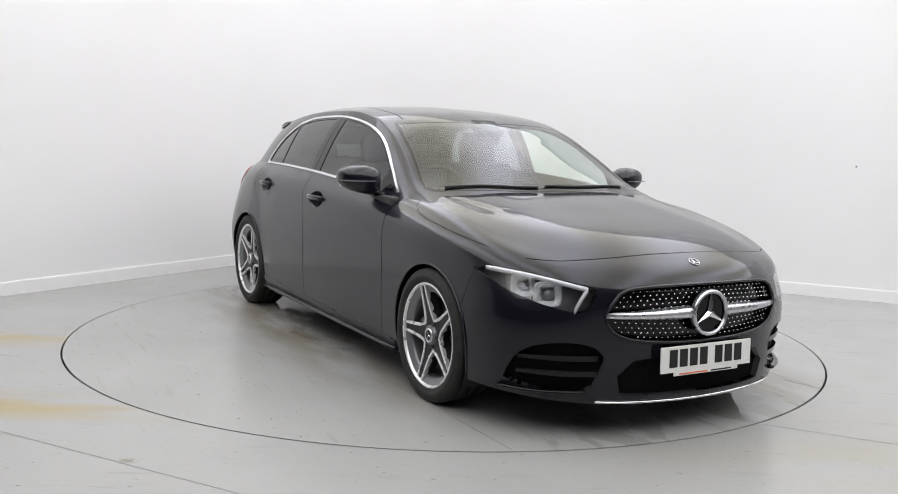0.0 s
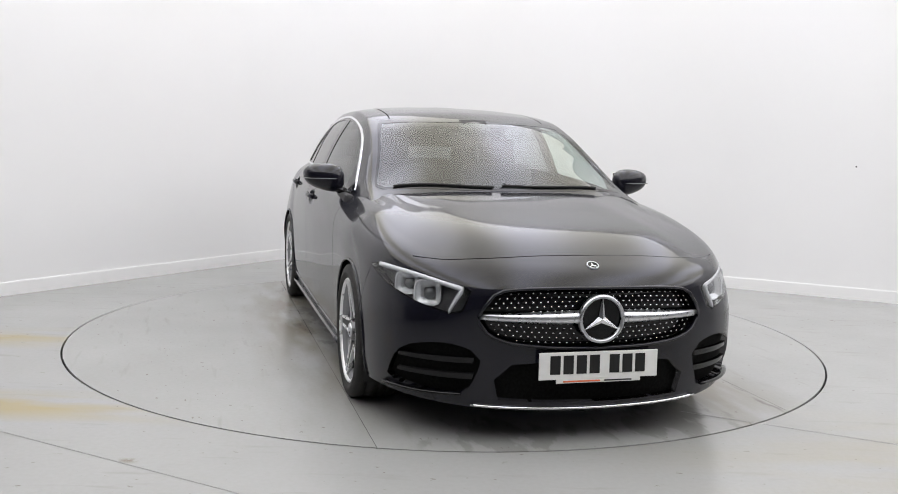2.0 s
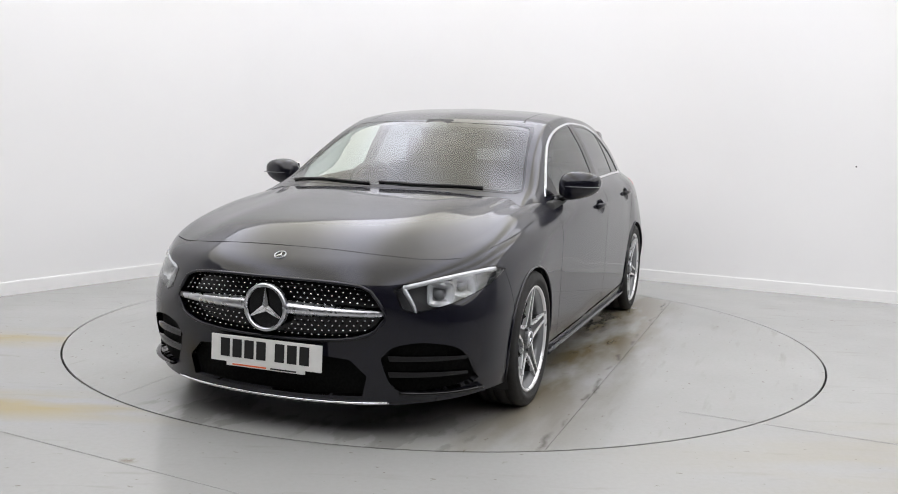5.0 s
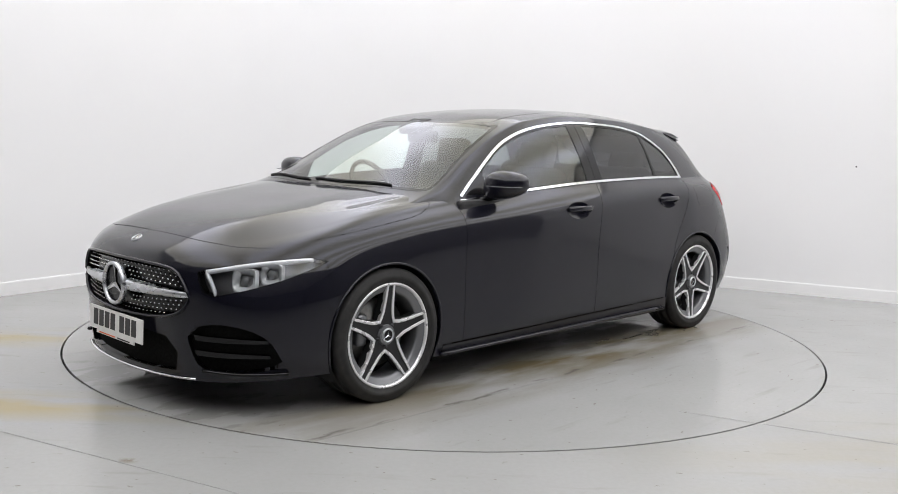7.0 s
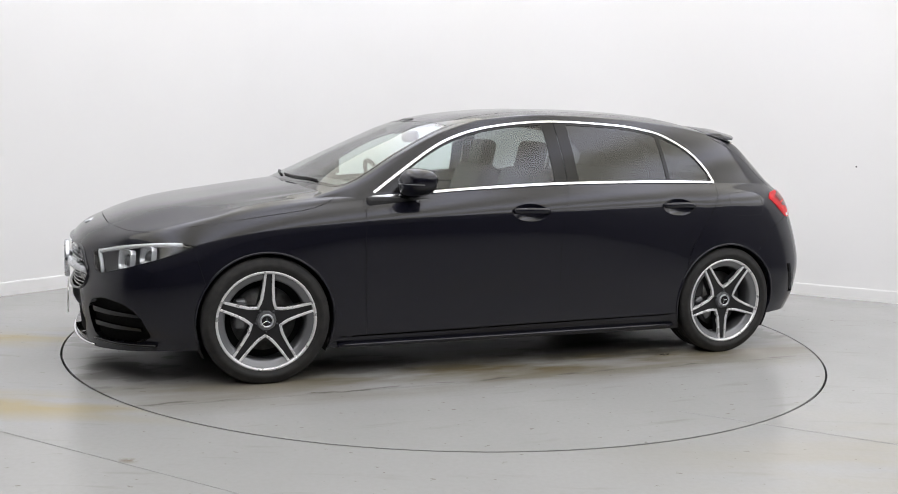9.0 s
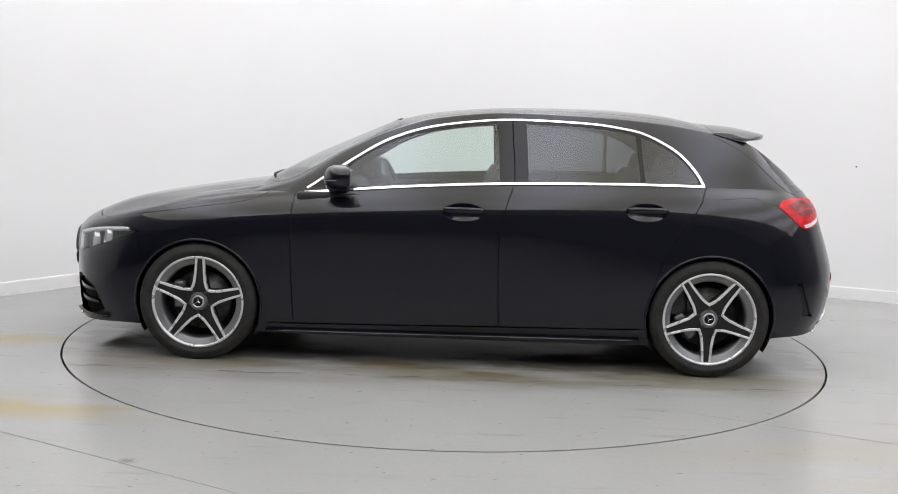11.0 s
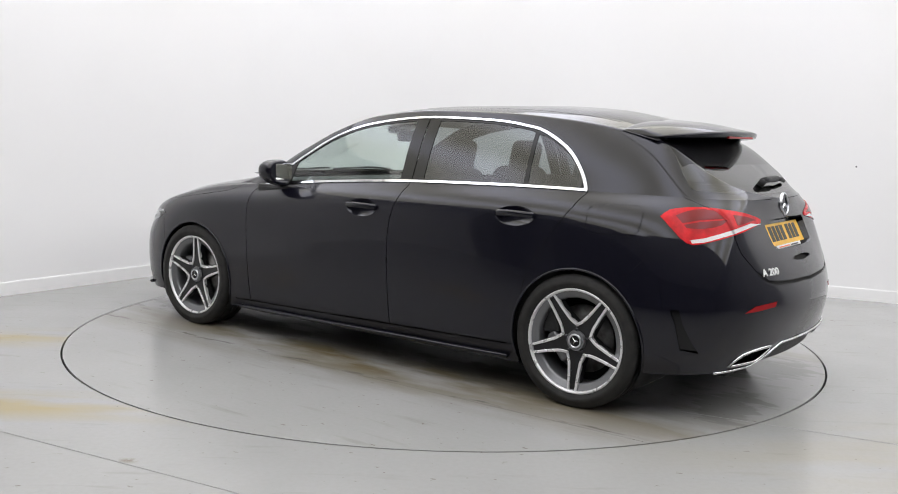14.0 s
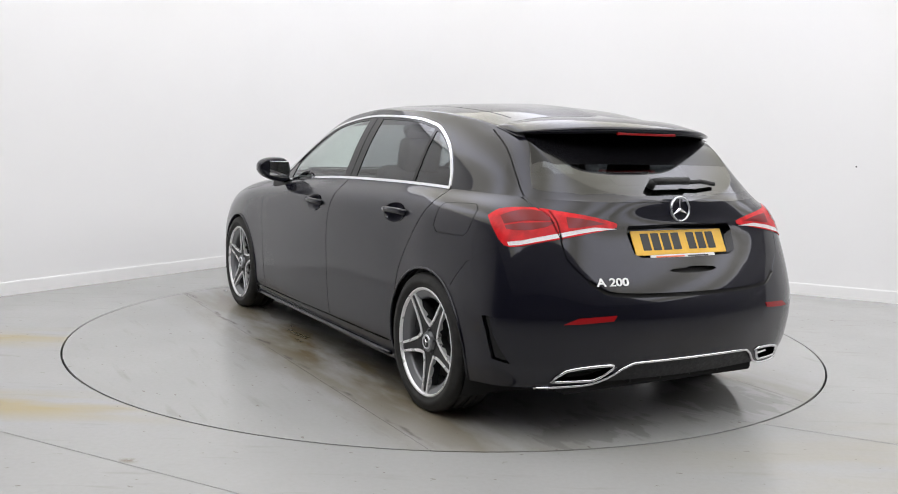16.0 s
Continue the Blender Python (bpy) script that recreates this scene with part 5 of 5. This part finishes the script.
def emblem(name, r, at, turn, parent, disc=True):
    m = Matrix.Translation(at) @ turn
    bm = bmesh.new()
    n = 48
    t = r * 0.085
    prof = [(r - 2 * t, 0.0), (r - 1.8 * t, 0.9 * t), (r - t, 1.5 * t), (r - 0.2 * t, 0.9 * t), (r, 0.0), (r, -t * 1.5)]
    rows = [[bm.verts.new((h, q * math.cos(2 * math.pi * k / n), q * math.sin(2 * math.pi * k / n))) for q, h in prof] for k in range(n)]
    for k in range(n):
        for i in range(len(prof) - 1):
            bm.faces.new((rows[k][i], rows[k][i + 1], rows[(k + 1) % n][i + 1], rows[(k + 1) % n][i]))
    bmesh.ops.recalc_face_normals(bm, faces=bm.faces)
    bm.transform(m)
    ring = part(name, bm, SILVER, parent, "round silver three-armed emblem")
    bm = bmesh.new()
    star(bm, r - t, r * 0.09, 0.17)
    bm.transform(m)
    part("emblem_star", bm, CHROME, ring, smooth=False)
    if disc:
        bm = bmesh.new()
        bm.faces.new([bm.verts.new((-t * 0.6, (r - t) * math.cos(2 * math.pi * k / n), (r - t) * math.sin(2 * math.pi * k / n))) for k in range(n)])
        bm.transform(m)
        part("emblem_disc", bm, BLACK_GLOSS, ring, smooth=False)
    return ring


emblem("grille_emblem", 0.100, (2.268, 0, 0.527), Matrix(), grille)
p, n = hood.frame_at(*hood.uv((2.155, 0.0, 0.73)))
emblem("bonnet_badge", 0.026, Vector(p + n * 0.002), Vector(n).to_track_quat("X", "Z").to_matrix().to_4x4(), car)
# bright lip along the lower edge
bm = bmesh.new()
path = []
for y in np.linspace(-0.50, 0.50, 41):
    u, v = side.uv((abs(y), 0.155), (1, 2), front_of)
    q, m = side.frame_at(u, 0.08)
    path.append((q + m * 0.006) * (1, 1 if y >= 0 else -1, 1))
tube(bm, path, 0.006, 8, flat=(0.008, 0.006))
bmesh.ops.recalc_face_normals(bm, faces=bm.faces)
part("bumper_lip", bm, CHROME, car, "slim chrome strip along the bumper's lower edge")
for s in (1, -1):
    bm = bmesh.new()
    path = []
    for t in np.linspace(0, 1, 14):
        q, m = side.frame_at(*side.uv((0.80 - 0.26 * t, 0.206 - 0.004 * math.sin(math.pi * t)), (1, 2), front_of))
        path.append((q + m * 0.010) * (1, s, 1))
    tube(bm, path, 0.01, 8, flat=(0.016, 0.008))
    bmesh.ops.recalc_face_normals(bm, faces=bm.faces)
    part("bumper_flap", bm, BLACK_GLOSS, car)
# rear chrome line over the diffuser
bm = bmesh.new()
path = []
for y, z in resample([(0.70, 0.236), (0.58, 0.243), (0.49, 0.250), (0.42, 0.276), (0.365, 0.32), (0.325, 0.339), (0.16, 0.345), (0.0, 0.346)], 0.03):
    q, m = side.frame_at(*side.uv((y, z), (1, 2), rear_of))
    path.append(q + m * 0.004)
path = path + [q * MIRROR for q in path[-2::-1]]
tube(bm, path, 0.006, 8)
bmesh.ops.recalc_face_normals(bm, faces=bm.faces)
part("diffuser_strip", bm, CHROME, car, "chrome line along the rear diffuser")


# painted rim round the grille and blades along the sills
bm = bmesh.new()
ring = resample(GRILLE, 0.03)
path = [f[0] + f[1] * 0.001 for f in (front_at(y, z) for y, z in ring)]
path = path + [q * MIRROR for q in path[-2:0:-1]]
tube(bm, path, 0.008, 8, closed=True, flat=(0.010, 0.007))
bmesh.ops.recalc_face_normals(bm, faces=bm.faces)
part("grille_surround", bm, PAINT, car, "glossy black rim round the grille")
for s in (1, -1):
    bm = bmesh.new()
    path = []
    for x in np.linspace(1.0, -1.0, 17):
        q, m = side.frame_at(*side.uv((x, 0.178 - 0.008 * x), (0, 2)))
        path.append((q + m * 0.010) * (1, s, 1))
    tube(bm, path, 0.01, 8, flat=(0.020, 0.011))
    bmesh.ops.recalc_face_normals(bm, faces=bm.faces)
    part("sill_blade", bm, PAINT, car)


# ---- number plates: the letters are plain bars ----
def plate(name, m, face, label):
    """A plate in the y, z plane, facing +x."""
    bm = bmesh.new()
    box(bm, (0.002, 0, 0), (0.006, 0.520, 0.111), bevel=0.002)
    bm.transform(m)
    ob = part(name, bm, face, car, label, smooth=False)
    x = -0.213
    for k in range(7):
        bm = bmesh.new()
        box(bm, (0.0058, x + 0.022, 0.004), (0.0012, 0.044, 0.076))
        bm.transform(m)
        part("bar", bm, INK, ob, smooth=False)
        x += 0.057 + (0.030 if k == 3 else 0.0)
    bm = bmesh.new()
    box(bm, (0.002, 0, -0.061), (0.005, 0.37, 0.022), bevel=0.002)
    bm.transform(m)
    tab = part("plate_tab", bm, PLATE_W, ob, smooth=False)
    for y0, w, c in ((-0.075, 0.16, ORANGE), (0.085, 0.12, INK)):
        bm = bmesh.new()
        box(bm, (0.005, y0, -0.0645), (0.001, w, 0.006))
        bm.transform(m)
        part("print_line", bm, c, tab, smooth=False)
    return ob


plate("front_plate", pose(2.262, 0, 0.338, 0, -2, 0), PLATE_W, "white number plate with dark bars")
p, n = side.frame_at(*side.uv((0.0, 0.832), (1, 2), rear_of))
back = Vector(n).to_track_quat("X", "Z").to_matrix().to_4x4()
plate("rear_plate", Matrix.Translation(Vector(p - n * 0.036)) @ back, PLATE_Y, "yellow number plate with dark bars")
p, n = side.frame_at(*side.uv((0.0, 0.958), (1, 2), rear_of))
emblem("gate_emblem", 0.056, Vector(p + n * 0.004), Vector(n).to_track_quat("X", "Z").to_matrix().to_4x4(), gate_ob, disc=False)
# model lettering
LETTER = mat("bright_letter", (0.8, 0.8, 0.8), 0.3, 0.3)
p, n = side.frame_at(*side.uv((0.425, 0.672), (1, 2), rear_of))
font = bpy.data.curves.new("lettering", "FONT")
font.body, font.size, font.extrude, font.align_x, font.align_y = "A 200", 0.046, 0.002, "CENTER", "CENTER"
font.offset = 0.0009
tmp = new("lettering_curve", font)
bpy.context.view_layer.update()
me = bpy.data.meshes.new_from_object(tmp.evaluated_get(bpy.context.evaluated_depsgraph_get()))
bpy.data.objects.remove(tmp)
z_ax = Vector(n)
x_ax = Vector((0, 0, 1)).cross(z_ax).normalized()
y_ax = z_ax.cross(x_ax)
rot = Matrix((x_ax, y_ax, z_ax)).transposed().to_4x4()
me.transform(Matrix.Translation(Vector(p) + z_ax * 0.003) @ rot @ Matrix.Diagonal((1.3, 1, 1, 1)))
me.materials.clear()
me.materials.append(LETTER)
ob = new("lettering", me)
ob.parent = gate_ob
tagged(ob, "small chrome lettering")

# ---- spoiler, wipers, mirrors ----
bm = bmesh.new()
rows = []
for y in np.linspace(-0.565, 0.565, 37):
    a = abs(y) / 0.565
    th = 1.0 - 0.85 * a ** 6
    tip_x = -1.785 + 0.20 * a ** 3
    tip_z = 1.303 - 0.036 * a ** 3
    root = upper.fn(*upper.uv((-1.40, min(abs(y), 0.56)), (0, 1), lambda t: t[:, :, 2] > 1.2))
    under = upper.fn(*upper.uv((-1.585, min(abs(y), 0.52)), (0, 1), lambda t: t[:, :, 2] > 1.15))
    midx = (root[0] + tip_x) / 2
    prof = [(root[0], root[2] + 0.001), (root[0] - 0.02, root[2] + 0.003), (midx, (root[2] + tip_z) / 2 + 0.014), (tip_x + 0.01, tip_z + 0.001), (tip_x, tip_z - 0.006 * th), (tip_x + 0.006, tip_z - 0.026 * th),
            (tip_x + 0.04, tip_z - 0.032 * th), (under[0] + 0.0, under[2] - 0.004)]
    rows.append([bm.verts.new((px, y, pz)) for px, pz in prof])
for a, b in zip(rows, rows[1:]):
    for i in range(7):
        bm.faces.new((a[i], b[i], b[i + 1], a[i + 1]))
bm.faces.new(rows[0])
bm.faces.new(rows[-1][::-1])
bmesh.ops.recalc_face_normals(bm, faces=bm.faces)
spoiler = part("spoiler", bm, PAINT, car, "black roof spoiler over the rear screen")
bm = bmesh.new()
box(bm, (-1.772, 0, 1.272), (0.012, 0.34, 0.012), bevel=0.003)
part("brake_light", bm, DARK_RED, spoiler, "slim dark red high brake light", smooth=False)
bm = bmesh.new()
q0, m0 = upper.frame_at(*upper.uv((0.09, 1.045), (1, 2), lambda g: g[:, :, 0] < -1.6))
q1, m1 = upper.frame_at(*upper.uv((0.29, 1.048), (1, 2), lambda g: g[:, :, 0] < -1.6))
q1 = q1 * MIRROR
m1 = m1 * MIRROR
tube(bm, [q0 + m0 * 0.03, q0 + m0 * 0.034 + (q1 - q0) * 0.1, q0 + m0 * 0.034 + (q1 - q0) * 0.55], 0.012, 8, flat=(0.014, 0.016))
tube(bm, [q0 + m0 * 0.024 + (q1 - q0) * 0.5, q0 * 0.25 + q1 * 0.75 + m1 * 0.03, q1 + m1 * 0.014], 0.010, 8)
tube(bm, [q0, q0 + m0 * 0.035], 0.018, 10)
bmesh.ops.recalc_face_normals(bm, faces=bm.faces)
part("rear_wiper", bm, BLACK_TRIM, car, "black rear wiper")
for y0, y1 in ((0.50, -0.05), (-0.10, -0.60)):
    bm = bmesh.new()
    path = []
    for t in np.linspace(0, 1, 9):
        y = y0 + (y1 - y0) * t
        x = 1.095 - 0.26 * abs(y) ** 2 - 0.01 * t
        q, m = upper.frame_at(*upper.uv((x, abs(y)), (0, 1), lambda g: g[:, :, 0] > 0.7))
        path.append((q + m * 0.006) * (1, 1 if y >= 0 else -1, 1))
    tube(bm, path, 0.006, 6, flat=(0.006, 0.007))
    bmesh.ops.recalc_face_normals(bm, faces=bm.faces)
    part("wiper", bm, BLACK_TRIM, car, "black windscreen wiper")
bm = bmesh.new()
path = []
for y in np.linspace(-0.60, 0.60, 25):
    a = abs(y)
    x = 1.13 - 0.10 * (a / 0.5) ** 2 if a < 0.5 else 1.03 - 0.28 * (a - 0.5)
    path.append((x - 0.008, y, 0.924 - 0.014 * (a / 0.68) ** 2))
tube(bm, path, 0.02, 8, flat=(0.030, 0.010))
bmesh.ops.recalc_face_normals(bm, faces=bm.faces)
part("cowl", bm, BLACK_TRIM, car, "black scuttle below the windscreen")


def sup(c, e):
    return math.copysign(abs(c) ** e, c)


for s in (1, -1):
    bm = bmesh.new()
    rows = []
    for i in range(13):
        b = -math.pi / 2 + math.pi * i / 12
        row = []
        for k in range(24):
            a = 2 * math.pi * k / 24
            x = 0.085 * sup(math.cos(b), 0.7) * sup(math.cos(a), 0.75)
            z = 0.073 * sup(math.cos(b), 0.7) * sup(math.sin(a), 0.8)
            y = 0.108 * sup(math.sin(b), 0.85)
            x = max(x, -0.045) + 0.02 * (-y / 0.1)
            z *= 1.0 - 0.22 * (y / 0.108)
            z += 0.012 * (y / 0.108)
            row.append(bm.verts.new((0.625 + x - 0.02, 0.905 + y, 0.998 + z)))
        rows.append(row)
    for a, b in zip(rows, rows[1:]):
        for k in range(24):
            bm.faces.new((a[k], a[(k + 1) % 24], b[(k + 1) % 24], b[k]))
    for v in bm.verts:
        v.co.y *= s
    bmesh.ops.remove_doubles(bm, verts=bm.verts, dist=1e-4)
    bmesh.ops.recalc_face_normals(bm, faces=bm.faces)
    mirror_ob = part("door_mirror", bm, PAINT, car, "body-coloured black door mirror")
    bm = bmesh.new()
    tube(bm, [(0.645, 0.775 * s, 0.915), (0.64, 0.82 * s, 0.930), (0.63, 0.87 * s, 0.955)], 0.02, 10, flat=(0.036, 0.020))
    bmesh.ops.recalc_face_normals(bm, faces=bm.faces)
    part("mirror_foot", bm, BLACK_GLOSS, mirror_ob)
    bm = bmesh.new()
    box(bm, (0.555, 0.905 * s, 1.003), (0.006, 0.165, 0.09), bevel=0.002)
    part("mirror_glass", bm, MIRROR_GLASS, mirror_ob, smooth=False)
    bm = bmesh.new()
    tube(bm, [(0.69, 0.84 * s, 0.992), (0.71, 0.90 * s, 0.992), (0.685, 0.985 * s, 0.992), (0.61, 1.012 * s, 0.992)], 0.0022, 6)
    bmesh.ops.recalc_face_normals(bm, faces=bm.faces)
    part("indicator_strip", bm, ALLOY_GREY, mirror_ob)

# ---- cabin ----
bm = bmesh.new()
box(bm, (0.83, 0, 0.86), (0.42, 1.36, 0.16), bevel=0.06, seg=4)
box(bm, (0.60, 0, 0.72), (0.25, 0.30, 0.34), bevel=0.05, seg=3)
part("dashboard", bm, CABIN, car, "black dashboard")


def seat(x, y, w, name, tall):
    bm = bmesh.new()
    box(bm, (x + 0.10, y, 0.47), (0.52, w, 0.16), Matrix.Rotation(radians(-8), 4, "Y"), bevel=0.05, seg=3)
    box(bm, (x - 0.24, y, 0.78), (0.15, w, 0.58), Matrix.Rotation(radians(-18), 4, "Y"), bevel=0.06, seg=3)
    ob = part(name, bm, CABIN, car, "black upholstered seat")
    for dy in ([0.0] if w < 0.8 else [-0.42, 0.42]):
        bm = bmesh.new()
        box(bm, (x - 0.345, y + dy, tall), (0.10, 0.25, 0.20), Matrix.Rotation(radians(-12), 4, "Y"), bevel=0.04, seg=3)
        part("headrest", bm, CABIN, ob)
    return ob


seat(0.05, 0.36, 0.48, "front_seat", 1.12)
seat(0.05, -0.36, 0.48, "front_seat", 1.12)
seat(-0.82, 0.0, 1.28, "rear_seat", 1.06)
bm = bmesh.new()
n = 40
path = [(0.0, 0.178 * math.cos(2 * math.pi * k / n), 0.178 * math.sin(2 * math.pi * k / n)) for k in range(n)]
tube(bm, path, 0.014, 8, closed=True)
box(bm, (0.02, 0, -0.01), (0.05, 0.14, 0.11), bevel=0.02)
box(bm, (0.015, 0, 0), (0.015, 0.34, 0.03), bevel=0.005)
box(bm, (0.015, 0, -0.09), (0.015, 0.035, 0.16), bevel=0.005)
box(bm, (0.12, 0, 0), (0.22, 0.09, 0.09), bevel=0.02)
bm.transform(pose(0.42, -0.36, 0.90, 0, 24, 0))
bmesh.ops.recalc_face_normals(bm, faces=bm.faces)
part("steering_wheel", bm, CABIN, car, "black steering wheel")
bm = bmesh.new()
box(bm, (0.40, 0, 1.285), (0.14, 0.17, 0.05), Matrix.Rotation(radians(25), 4, "Y"), bevel=0.015)
box(bm, (0.34, 0, 1.225), (0.03, 0.25, 0.07), bevel=0.015)
part("cabin_mirror", bm, CABIN, car, "black rear-view mirror and sensor housing")
bm = bmesh.new()
box(bm, (-0.2, 0, 0.33), (2.4, 1.5, 0.06), bevel=0.01)
box(bm, (-1.72, 0, 0.80), (0.40, 1.15, 0.36), bevel=0.05)
for s in (1, -1):
    box(bm, (-0.2, 0.80 * s, 0.62), (2.1, 0.05, 0.60), bevel=0.02)
part("cabin_lining", bm, CABIN, car, smooth=False)


def motions():
    """The table turns and carries the car."""
    walk(table, [(t, pose(0, 0, 0, 0, 0, -90 - a)) for t, a in TURN])
    off = Vector((-0.056, 0.0445, 0))
    walk(car, [(t, pose(0, 0, 0, 0, 0, -90 - a) @ Matrix.Translation(off)) for t, a in TURN])


motions()
